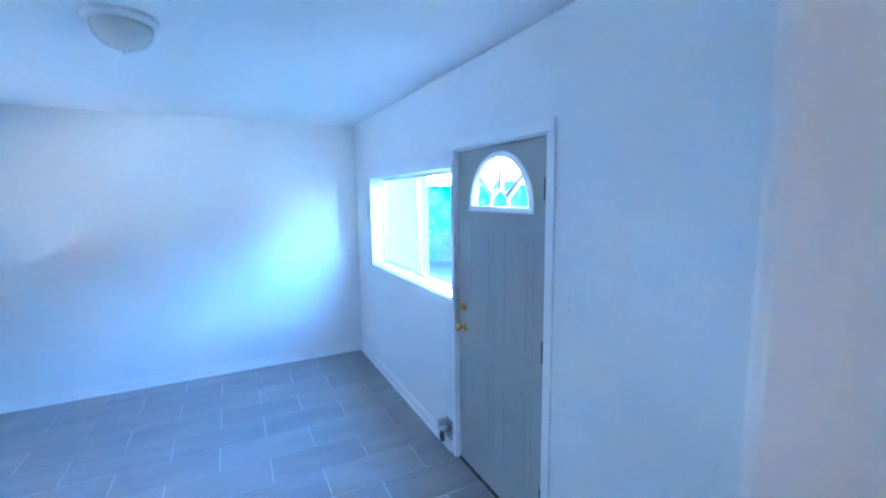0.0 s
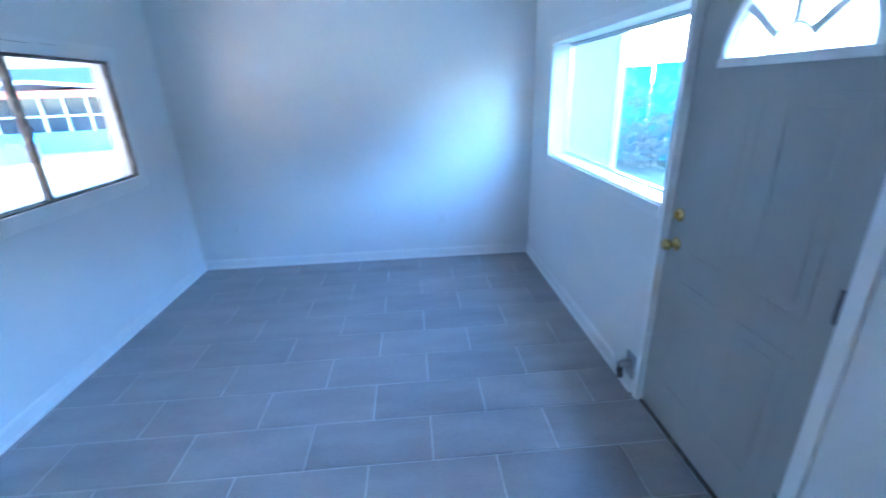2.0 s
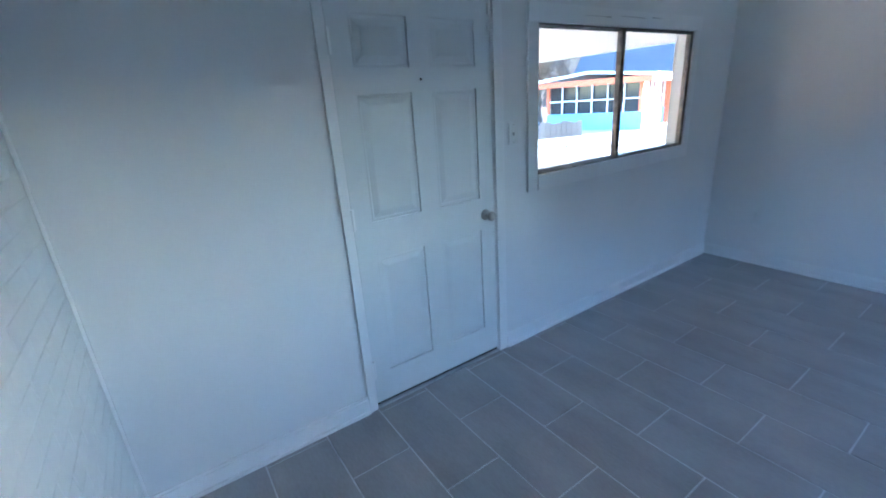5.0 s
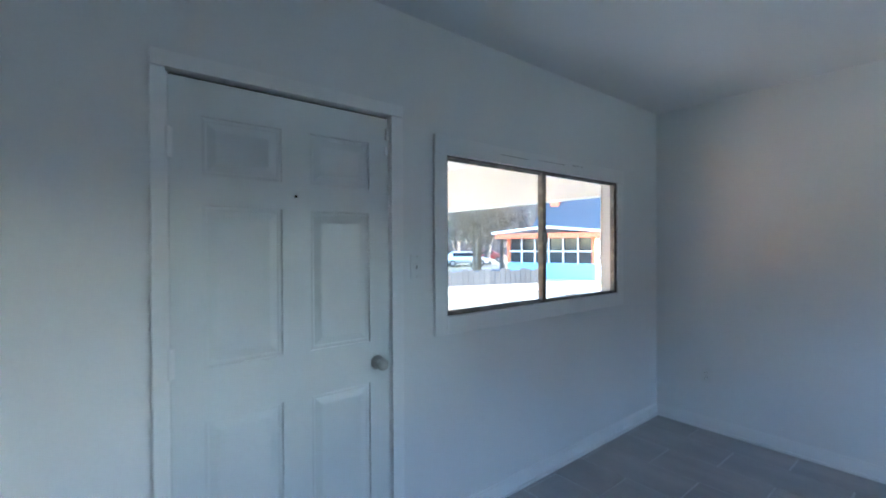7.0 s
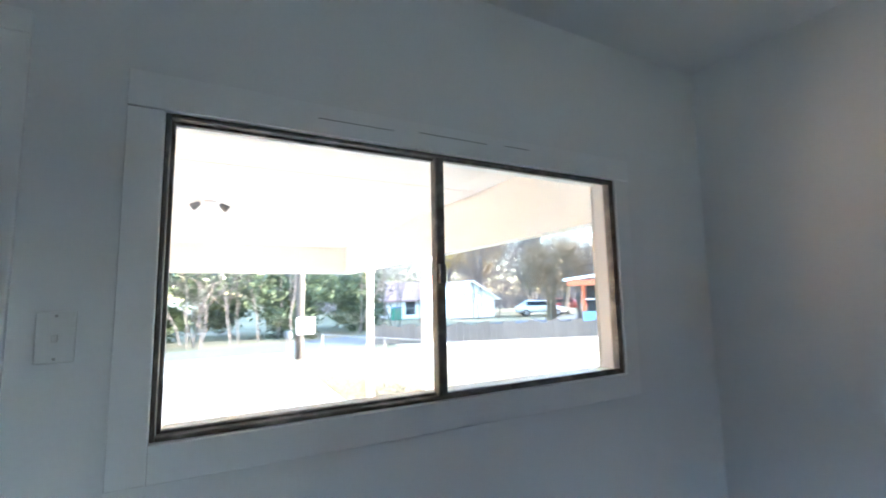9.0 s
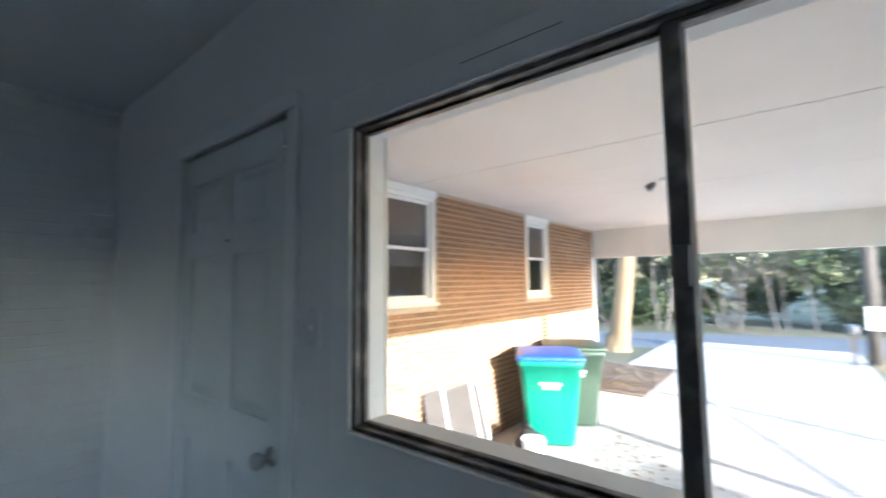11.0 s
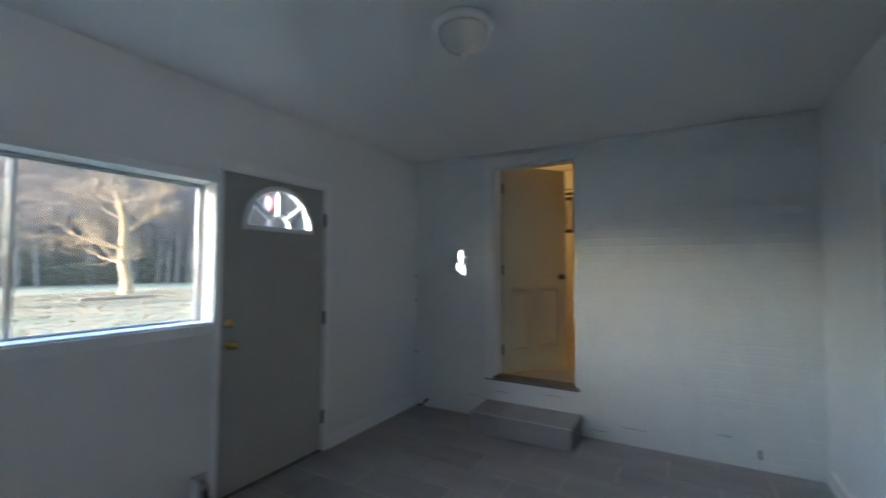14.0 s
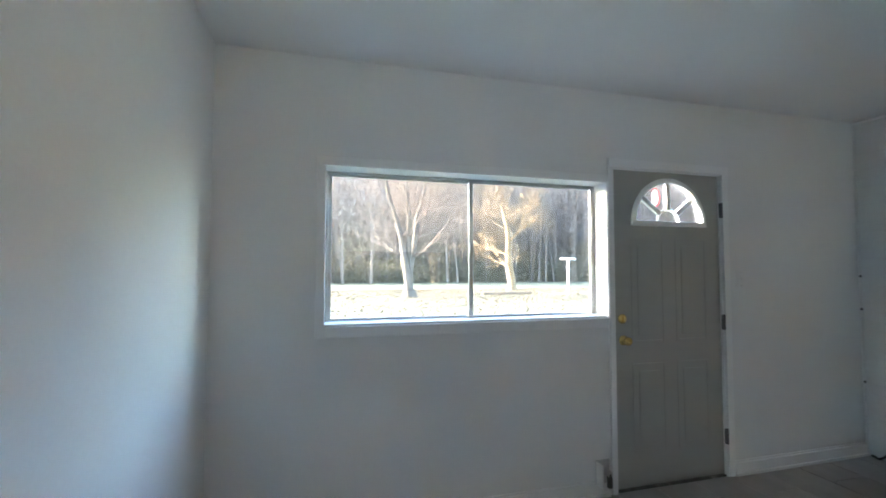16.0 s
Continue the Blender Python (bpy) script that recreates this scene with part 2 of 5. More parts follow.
def boxes(*pairs, bevel=0.0):
    bm = bmesh.new()
    for lo, hi in pairs:
        add_box(bm, lo, hi)
    if bevel:
        bmesh.ops.bevel(bm, geom=bm.edges[:], offset=bevel, segments=2, affect="EDGES", profile=0.5)
    return bm


def lathe(profile, steps=32, axis="z"):
    """A turned shape from (radius, height) pairs."""
    bm = bmesh.new()
    rings = []
    for r, h in profile:
        ring = []
        for k in range(steps):
            a = 2 * math.pi * k / steps
            c, s = r * math.cos(a), r * math.sin(a)
            ring.append(bm.verts.new((c, s, h) if axis == "z" else (h, c, s) if axis == "x" else (c, h, s)))
        rings.append(ring)
    for a, b in zip(rings, rings[1:]):
        for k in range(steps):
            bm.faces.new((a[k], a[(k + 1) % steps], b[(k + 1) % steps], b[k]))
    bm.faces.new(rings[0])
    bm.faces.new(rings[-1])
    return bm


def shift(bm, m):
    bm.transform(m)
    return bm


def tube(points, radius, sides=8):
    """A round bar along points."""
    bm = bmesh.new()
    rings = []
    pts = [Vector(p) for p in points]
    for i, p in enumerate(pts):
        d = (pts[min(i + 1, len(pts) - 1)] - pts[max(i - 1, 0)]).normalized()
        q = d.to_track_quat("Z", "Y")
        rings.append([bm.verts.new(p + q @ Vector((radius * math.cos(2 * math.pi * k / sides), radius * math.sin(2 * math.pi * k / sides), 0))) for k in range(sides)])
    for a, b in zip(rings, rings[1:]):
        for k in range(sides):
            bm.faces.new((a[k], a[(k + 1) % sides], b[(k + 1) % sides], b[k]))
    bm.faces.new(rings[0])
    bm.faces.new(rings[-1])
    return bm


def wall_mesh(along, near, far, u0, u1, z0, z1, openings):
    """A wall slab between the planes near and far with openings (u0, u1, z0, z1) cut through it. along: 'x' or 'y'."""
    us = sorted({u0, u1, *[v for o in openings for v in o[:2]]})
    zs = sorted({z0, z1, *[v for o in openings for v in o[2:]]})
    us, zs = [u for u in us if u0 <= u <= u1], [z for z in zs if z0 <= z <= z1]

    def solid(i, j):
        if not (0 <= i < len(us) - 1 and 0 <= j < len(zs) - 1):
            return False
        cu, cz = (us[i] + us[i + 1]) / 2, (zs[j] + zs[j + 1]) / 2
        return not any(o[0] < cu < o[1] and o[2] < cz < o[3] for o in openings)

    bm = bmesh.new()
    cache = {}

    def v(u, w, z):
        key = (u, w, z)
        if key not in cache:
            cache[key] = bm.verts.new((u, w, z) if along == "x" else (w, u, z))
        return cache[key]

    for i in range(len(us) - 1):
        for j in range(len(zs) - 1):
            if not solid(i, j):
                continue
            a, b, c, d = us[i], us[i + 1], zs[j], zs[j + 1]
            for w in (near, far):
                bm.faces.new((v(a, w, c), v(b, w, c), v(b, w, d), v(a, w, d)))
            for di, dj, p, q in ((-1, 0, (a, c), (a, d)), (1, 0, (b, c), (b, d)), (0, -1, (a, c), (b, c)), (0, 1, (a, d), (b, d))):
                if not solid(i + di, j + dj):
                    bm.faces.new((v(p[0], near, p[1]), v(q[0], near, q[1]), v(q[0], far, q[1]), v(p[0], far, p[1])))
    return bm


def structure(name, bm, material, label, category, parent=None):
    return tagged(link_mesh(name, bm, material, parent), label, category, kind="structure")


def free_spans(u0, u1, z0, z1, openings):
    """The parts of u0..u1 left free by the openings that the band z0..z1 meets."""
    spans = [(u0, u1)]
    for a, b, c, d in openings:
        if c < z1 - 0.01 and d > z0 + 0.01:
            spans = [s for p, q in spans for s in ((p, min(q, a)), (max(p, b), q)) if s[1] - s[0] > 0.015]
    return spans


def brick_piece(length, height, depth, chip=0.003):
    """A brick with eased front edges, its back open, front to +y."""
    verts = [(0, 0, 0), (length, 0, 0), (length, 0, height), (0, 0, height)]
    verts += [(chip, depth, chip), (length - chip, depth, chip), (length - chip, depth, height - chip), (chip, depth, height - chip)]
    faces = [(4, 7, 6, 5), (0, 4, 5, 1), (1, 5, 6, 2), (2, 6, 7, 3), (3, 7, 4, 0)]
    return verts, faces


def brickwork(parent, u0, u1, z0, z1, y, openings, material, depth, joint, stretch, rest_name, seed):
    """Bricks in running bond facing +y: those inside stretch (u0, u1, z0, z1) are pieces, the others one mesh."""
    rng = random.Random(seed)
    course, length = 0.0677, 0.203
    meshes = {}
    verts, faces = [], []
    made = 0
    k = 0
    z = z0
    while z + course <= z1 + 0.01:
        for a, b in free_spans(u0, u1, z, z + course, openings):
            u = u0 - (k % 2) * length / 2
            while u < b:
                p, q = max(u, a), min(u + length, b)
                if q - p > 0.03:
                    le = round(q - p - joint, 2)
                    off = rng.uniform(-0.0012, 0.0012)
                    inside = stretch[0] <= p and q <= stretch[1] and stretch[2] <= z and z + course <= stretch[3]
                    if inside and made < 300:
                        if le not in meshes:
                            me = bpy.data.meshes.new("brick")
                            me.from_pydata(*[x if i else x for i, x in enumerate((brick_piece(le, course - joint, depth)[0], [], brick_piece(le, course - joint, depth)[1]))])
                            me.materials.append(material)
                            meshes[le] = me
                        ob = new("brick", meshes[le])
                        ob.parent = parent
                        ob.location = (p, y + off, z)
                        made += 1
                    else:
                        vs, fs = brick_piece(le, course - joint, depth)
                        n = len(verts)
                        verts += [(p + x, y + off + yy, z + zz) for x, yy, zz in vs]
                        faces += [tuple(n + i for i in f) for f in fs]
                u += length
        z += course
        k += 1
    tagged(raw_mesh(rest_name, verts, faces, material, parent), kind="stuff")


# ---- the room ----
W, L, H, G = 3.335, 4.54, 2.55, -0.6
DOORWAY = (1.667, 2.44, 0.38, 2.42)
WIN1 = (2.255, 3.985, 1.095, 1.955)
DOOR1 = (1.33, 2.205, -0.012, 2.06)
WIN2 = (2.235, 3.89, 1.083, 1.91)
DOOR2 = (1.03, 1.905, -0.012, 2.045)
BWIN_A = (-3.02, -1.935, 1.25, 2.46)
BWIN_B = (-1.90, -0.86, 1.25, 2.46)
BWIN_C = (-6.06, -5.28, 1.25, 2.46)

floor = structure("floor", boxes(((-0.115, -0.012, G), (W + 0.165, L + 0.16, -0.002))), GROUT, "pale grey grout bed under the floor tiles", "floor")
wall_near = structure("wall_south", wall_mesh("x", -0.14, -0.0035, -8.4, W + 0.165, G, 2.62, [DOORWAY, BWIN_A, BWIN_B, BWIN_C]), MORTARPAINT, "white painted brick house wall with a doorway", "wall")
wall_east = structure("wall_east", wall_mesh("y", W, W + 0.165, -0.008, L + 0.16, -0.006, 2.62, [WIN1, DOOR1]), WALL, "smooth white painted wall with window and entry door", "wall")
wall_west = structure("wall_west", wall_mesh("y", -0.115, 0.0, -0.008, L + 0.16, -0.006, 2.62, [WIN2, DOOR2]), WALL, "smooth white painted wall with sliding window and door", "wall")
wall_far = structure("wall_north", boxes(((0.0, L, -0.006), (W, L + 0.16, 2.62))), WALL, "blank smooth white painted end wall", "wall")
structure("ceiling", boxes(((0.0, -0.01, H), (W, L, H + 0.06))), CEIL, "flat white painted ceiling", "ceiling")
structure("roof", boxes(((-8.6, -6.0, 2.82), (W + 0.45, 5.2, 2.98))), ROOFBROWN, "low brown roof over room and carport", "roof")


def baseboard(name, lo, hi, cap):
    bm = boxes((lo, hi), bevel=0.004)
    add_box(bm, *cap)
    thin = 0 if hi[0] - lo[0] < hi[1] - lo[1] else 1
    side = 1 if (lo[thin] + hi[thin]) / 2 < (W / 2, L / 2)[thin] else -1
    face = hi[thin] if side > 0 else lo[thin]
    shoe_lo, shoe_hi = list(lo), list(hi)
    shoe_lo[thin], shoe_hi[thin] = min(face, face + side * 0.011), max(face, face + side * 0.011)
    shoe_hi[2] = 0.018
    add_box(bm, shoe_lo, shoe_hi)
    structure(name, bm, TRIM, "white painted baseboard with a thin top bead", "baseboard")


B = 0.085
baseboard("baseboard_north", (0.014, L - 0.013, 0.0), (W - 0.014, L + 0.002, B), ((0.014, L - 0.007, B), (W - 0.014, L + 0.002, B + 0.012)))
for n, (a, b) in enumerate(((0.0, 0.985), (1.968, L))):
    baseboard("baseboard_west", (-0.002, a + 0.001, 0.0), (0.013, b, B), ((-0.002, a + 0.001, B), (0.007, b, B + 0.012)))
for n, (a, b) in enumerate(((0.0, 1.275), (2.262, L))):
    baseboard("baseboard_east", (W - 0.013, a + 0.001, 0.0), (W + 0.002, b, B), ((W - 0.007, a + 0.001, B), (W + 0.002, b, B + 0.012)))
structure("quarter_round_trim", boxes(((0.0, 0.002, H - 0.022), (W, 0.02, H - 0.004)), ((0.0, 0.0, H - 0.034), (2.55, 0.008, H - 0.024)), bevel=0.003), TRIM, "thin white moulding under the ceiling", "trim")
structure("corner_bead_trim", boxes(((W - 0.014, 0.0, 0.0), (W, 0.014, H - 0.03)), ((0.0, 0.0, 0.09), (0.012, 0.012, H - 0.03)), bevel=0.003), TRIM, "narrow white corner bead", "trim")


def casing(name, plane, out, u0, u1, z0, z1, wl, wr, wt, wb, label, depth=0.016):
    """Flat boards round an opening in a wall of constant x; out: the side on which they stand proud."""
    a, b = sorted((plane, plane + out * depth))
    a2, b2 = sorted((plane, plane + out * (depth + 0.006)))
    t = thing(name, label, "trim", kind="structure")
    part("casing_board", boxes(((a, u0 - wl, z0 - wb), (b, u0, z1)), bevel=0.003), TRIM, t)
    part("casing_board", boxes(((a, u1, z0 - wb), (b, u1 + wr, z1)), bevel=0.003), TRIM, t)
    part("casing_board", boxes(((a2, u0 - wl, z1), (b2, u1 + wr, z1 + wt)), bevel=0.003), TRIM, t)
    if wb:
        part("casing_board", boxes(((a2, u0, z0 - wb), (b2, u1, z0)), bevel=0.003), TRIM, t)
    return t


casing("door_casing_trim", W, -1, DOOR1[0], DOOR1[1], 0.0, DOOR1[3], 0.052, 0.04, 0.056, 0, "white wooden casing round the grey entry door")
casing("window_casing_trim", W, -1, WIN1[0], WIN1[1], WIN1[2], WIN1[3], 0.008, 0.048, 0.052, 0.06, "white wooden casing round the yard window", 0.012)
casing("door_casing_trim", 0.0, 1, DOOR2[0], DOOR2[1], 0.0, DOOR2[3], 0.045, 0.062, 0.055, 0, "white wooden casing round the six panel door")
casing("window_casing_trim", 0.0, 1, WIN2[0], WIN2[1], WIN2[2], WIN2[3], 0.08, 0.082, 0.095, 0.092, "wide white casing with cracks round the carport window")
gap = thing("crack", "dark crack in the painted window casing", "crack")
for y0, y1, z in ((2.95, 3.22, 1.966), (3.30, 3.42, 1.972), (2.62, 2.86, 1.957)):
    part("crack_line", boxes(((0.0222, y0, z), (0.0228, y1, z + 0.0016))), DARK, gap)


# ---- windows ----
def slider(name, x0, x1, o, split, metal, glass, label, frame_w, sash_first, handle_side, lip=0.008):
    """A two-pane horizontal sliding window in an opening of a wall of constant x."""
    u0, u1, z0, z1 = o
    t = thing(name, label, "window", kind="structure")
    f = frame_w
    e = 0.001
    part("window_frame", boxes(((x0, u0 + e, z0 + e), (x1, u0 + f, z1 - e)), ((x0, u1 - f, z0 + e), (x1, u1 - e, z1 - e)), ((x0, u0 + f, z1 - f), (x1, u1 - f, z1 - e)), ((x0, u0 + f, z0 + e), (x1, u1 - f, z0 + f)), bevel=0.003), metal, t)
    mid = (x0 + x1) / 2
    for k, (a, b) in enumerate(((u0 + f, split + 0.017), (split - 0.017, u1 - f))):
        lo, hi = (x0 + 0.005, mid - 0.001) if (k == 0) == sash_first else (mid + 0.001, x1 - 0.005)
        s = f * 0.62
        sash = part("sash", boxes(((lo, a, z0 + f), (hi, a + s + lip, z1 - f)), ((lo, b - s - lip, z0 + f), (hi, b, z1 - f)), ((lo, a + s + lip, z1 - f - s), (hi, b - s - lip, z1 - f)), ((lo, a + s + lip, z0 + f), (hi, b - s - lip, z0 + f + s)), bevel=0.002), metal, t)
        c = (lo + hi) / 2
        pane = part("pane", boxes(((c - 0.002, a + s, z0 + f + s * 0.6), (c + 0.002, b - s, z1 - f - s * 0.6))), glass, sash, "clear window glass")
        pane.visible_shadow = False
    if lip < 0.005:
        part("mullion", boxes(((x0 + 0.002, split - 0.015, z0 + f), (x1 - 0.002, split + 0.015, z1 - f)), bevel=0.003), metal, t)
    h = x1 if handle_side > 0 else x0
    part("latch", boxes(((h - 0.004, split - 0.012, (z0 + z1) / 2 - 0.035), (h + 0.012, split + 0.012, (z0 + z1) / 2 + 0.03)), bevel=0.003), ALUMINIUM if metal == ALUMINIUM else HINGE, t, "small metal sash latch")
    return t


slider("window_1", W + 0.118, W + 0.16, WIN1, 3.12, ALUMINIUM, GLASS, "aluminium sliding window set deep in a white reveal", 0.015, True, -1)
slider("window_2", -0.042, 0.006, WIN2, 3.035, DARKMETAL, GLASS, "weathered dark metal sliding window onto the carport", 0.013, True, 1, 0.001)
structure("window_sill_1", boxes(((W - 0.004, WIN1[0] + 0.001, WIN1[2] + 0.0005), (W + 0.117, WIN1[1] - 0.001, WIN1[2] + 0.012)), bevel=0.003), TRIM, "bright white painted window sill", "sill")
structure("window_sill_2", boxes(((-0.145, WIN2[0] - 0.03, WIN2[2] - 0.03), (-0.116, WIN2[1] + 0.03, WIN2[2] + 0.006)), ((-0.115, WIN2[0] + 0.001, WIN2[2] + 0.0005), (-0.044, WIN2[1] - 0.001, WIN2[2] + 0.012)), bevel=0.003), SIDING, "cream painted outer window sill", "sill")
outer = thing("outer_window_trim", "white painted outer boards beside the carport window", "trim", kind="structure")
for a, b in ((WIN2[0] - 0.10, WIN2[0] + 0.004), (WIN2[1] - 0.004, WIN2[1] + 0.10)):
    part("casing_board", boxes(((-0.127, a, WIN2[2] + 0.008), (-0.115, b, WIN2[3] + 0.1)), bevel=0.003), SIDING, outer)


# ---- doors ----
def knob(parent, x, y, z, out, metal, label, stem=0.045):
    k = part("door_knob", shift(lathe([(0.0, 0), (0.031, 0.0), (0.032, 0.006), (0.02, 0.011), (0.012, 0.016), (0.011, stem * 0.6), (0.02, stem * 0.75), (0.027, stem), (0.026, stem + 0.012), (0.018, stem + 0.02), (0.0, stem + 0.021)], 24, "x"), Matrix.Translation((x, y, z)) @ Matrix.Diagonal((out, 1, 1, 1))), metal, parent, label, True)
    return k


def hinges(parent, x, y, zs, out, metal=None):
    for z in zs:
        bm = boxes(((min(x, x + out * 0.004), y - 0.016, z - 0.05), (max(x, x + out * 0.004), y + 0.016, z + 0.05)))
        cyl = lathe([(0.007, -0.052), (0.008, -0.05), (0.008, 0.05), (0.007, 0.052)], 12)
        cyl.transform(Matrix.Translation((x + out * 0.008, y, z)))
        me = bpy.data.meshes.new("pin")
        cyl.to_mesh(me)
        cyl.free()
        bm.from_mesh(me)
        bpy.data.meshes.remove(me)
        part("hinge", bm, metal or HINGE, parent, "painted butt hinge" if metal else "dark metal butt hinge")


def fan_slab(x0, x1, u0, u1, z0, z1, cu, cz, r, n=28):
    """A door leaf with a half-round opening."""
    bm = bmesh.new()
    arc = [(cu - r * math.cos(math.pi * k / n), cz + r * math.sin(math.pi * k / n)) for k in range(n + 1)]
    quads = [((u0, z0), (u1, z0), (u1, cz), (u0, cz)), ((u0, cz), (arc[0][0], cz), (arc[0][0], z1), (u0, z1)), ((arc[-1][0], cz), (u1, cz), (u1, z1), (arc[-1][0], z1))]
    quads += [(p, q, (q[0], z1), (p[0], z1)) for p, q in zip(arc, arc[1:])]
    for x in (x0, x1):
        for q in quads:
            bm.faces.new([bm.verts.new((x, u, z)) for u, z in q])
    edge = [((u0, z0), (u1, z0)), ((u1, z0), (u1, z1)), ((u1, z1), (u0, z1)), ((u0, z1), (u0, z0)), (arc[0], arc[-1])] + list(zip(arc, arc[1:]))
    for p, q in edge:
        bm.faces.new([bm.verts.new(c) for c in ((x0, *p), (x0, *q), (x1, *q), (x1, *p))])
    bmesh.ops.remove_doubles(bm, verts=bm.verts[:], dist=0.0005)
    return bm


def arc_bar(x, cu, cz, r, width, depth, n=28):
    bm = bmesh.new()
    rings = []
    for k in range(n + 1):
        a = math.pi * k / n
        rings.append([bm.verts.new((x + dx, cu - rr * math.cos(a), cz + rr * math.sin(a))) for rr, dx in ((r, 0), (r, -depth * 0.7), (r + width * 0.35, -depth), (r + width, -depth * 0.4), (r + width, 0))])
    for p, q in zip(rings, rings[1:]):
        for i in range(5):
            bm.faces.new((p[i], q[i], q[(i + 1) % 5], p[(i + 1) % 5]))
    bm.faces.new(rings[0])
    bm.faces.new(rings[-1])
    return bm


d1 = thing("door_1", "closed grey metal entry door with white fan light", "door", kind="structure")
DX = W + 0.018
part("door_leaf", fan_slab(DX, DX + 0.042, 1.339, 2.197, 0.012, 2.05, 1.752, 1.713, 0.283), GREYDOOR, d1)
fan = part("fan_light_frame", arc_bar(DX, 1.752, 1.713, 0.268, 0.035, 0.016), TRIM, d1, "white moulded fan light frame")
part("frame_base", boxes(((DX - 0.014, 1.752 - 0.303, 1.690), (DX + 0.002, 1.752 + 0.303, 1.722)), bevel=0.004), TRIM, fan)
part("hub", arc_bar(DX + 0.012, 1.752, 1.722, 0.078, 0.014, 0.014, 16), TRIM, fan)
for deg in (38, 90, 142):
    a = radians(deg)
    bm = boxes(((0, 0.088, -0.016), (0.02, 0.272, 0.016)), bevel=0.002)
    part("muntin", shift(bm, Matrix.Translation((DX + 0.002, 1.752, 1.722)) @ Matrix.Rotation(a, 4, "X")), TRIM, fan)
pane_bm = bmesh.new()
for x in (DX + 0.018, DX + 0.022):
    pane_bm.faces.new([pane_bm.verts.new((x, 1.752 - 0.28 * math.cos(math.pi * k / 24), 1.714 + 0.28 * math.sin(math.pi * k / 24))) for k in range(25)])
part("pane", pane_bm, GLASS, fan, "clear fan light glass").visible_shadow = False
for u0, u1, z0, z1 in ((1.45, 1.71, 0.92, 1.61), (1.80, 2.06, 0.92, 1.61), (1.45, 1.71, 0.22, 0.79), (1.80, 2.06, 0.22, 0.79)):
    e = 0.018
    part("panel_moulding", boxes(((DX - 0.0022, u0, z0), (DX + 0.002, u0 + e, z1)), ((DX - 0.0022, u1 - e, z0), (DX + 0.002, u1, z1)), ((DX - 0.0022, u0 + e, z0), (DX + 0.002, u1 - e, z0 + e)), ((DX - 0.0022, u0 + e, z1 - e), (DX + 0.002, u1 - e, z1)), ((DX - 0.0025, u0 + 0.05, z0 + 0.05), (DX + 0.002, u1 - 0.05, z1 - 0.05)), bevel=0.0015), GREYDOOR, d1)
knob(d1, DX, 2.128, 0.945, -1, BRASS, "polished brass door knob")
bolt = part("deadbolt", shift(lathe([(0.0, 0), (0.03, 0), (0.031, 0.008), (0.024, 0.014), (0.0, 0.015)], 24, "x"), Matrix.Translation((DX, 2.135, 1.082)) @ Matrix.Diagonal((-1, 1, 1, 1))), BRASS, d1, "polished brass deadbolt", True)
part("thumb_turn", boxes(((DX - 0.03, 2.129, 1.066), (DX - 0.013, 2.141, 1.098)), bevel=0.003), BRASS, bolt)
hinges(d1, W - 0.003, 1.336, (1.81, 1.04, 0.27), -1)
part("jamb", boxes(((W + 0.001, 1.3305, 0.0), (W + 0.16, 1.337, 2.052)), ((W + 0.001, 2.199, 0.0), (W + 0.16, 2.2045, 2.052)), ((W + 0.001, 1.3305, 2.053), (W + 0.16, 2.2045, 2.0595))), TRIM, d1)
# Dark strips in the gaps above and below the leaf paint in their shade.
part("shadow_strip", boxes(((DX + 0.004, 1.342, 2.0503), (DX + 0.04, 2.194, 2.0525)), ((DX + 0.004, 1.342, 0.0095), (DX + 0.04, 2.194, 0.0118))), DARK, d1, "dark strips standing in for shade in the door gaps")
part("threshold", boxes(((W + 0.002, 1.337, -0.006), (W + 0.165, 2.199, 0.009)), bevel=0.003), DARKMETAL, d1, "dark worn metal threshold")

d2 = thing("door_2", "closed white six panel door to the carport", "door", kind="structure")
COLS = ((1.137, 1.413), (1.527, 1.798))
ROWS = ((0.2, 0.832), (1.018, 1.592), (1.698, 1.906))
leaf = wall_mesh("y", -0.014, -0.003, 1.039, 1.897, 0.026, 2.031, [(a, b, c, d) for a, b in COLS for c, d in ROWS])
add_box(leaf, (-0.042, 1.039, 0.026), (-0.0142, 1.897, 2.031))
part("door_leaf", leaf, WHITEDOOR, d2)
for a, b in COLS:
    for c, d in ROWS:
        bm = bmesh.new()
        ring = []
        for off, x in ((0.002, -0.0138), (0.012, -0.0115), (0.018, -0.0125), (0.045, -0.006), (0.05, -0.0055)):
            ring.append([bm.verts.new((x, u, z)) for u, z in ((a + off, c + off), (b - off, c + off), (b - off, d - off), (a + off, d - off))])
        for p, q in zip(ring, ring[1:]):
            for i in range(4):
                bm.faces.new((p[i], p[(i + 1) % 4], q[(i + 1) % 4], q[i]))
        bm.faces.new(ring[-1])
        bm.faces.new(ring[0])
        part("panel", bm, WHITEDOOR, d2)
knob(d2, -0.003, 1.832, 0.918, 1, STEEL, "brushed steel door knob", 0.05)
part("peephole", shift(lathe([(0.0, 0), (0.005, 0), (0.006, 0.003), (0.003, 0.004), (0.0, 0.004)], 14, "x"), Matrix.Translation((-0.003, 1.468, 1.645))), DARK, d2, "small dark peephole", True)
hinges(d2, 0.003, 1.034, (1.80, 1.05, 0.24), 1, TRIM)
part("jamb", boxes(((-0.115, 1.0305, 0.0), (-0.0005, 1.037, 2.038)), ((-0.115, 1.899, 0.0), (-0.0005, 1.9045, 2.038)), ((-0.115, 1.0305, 2.0385), (-0.03, 1.9045, 2.0445))), TRIM, d2)
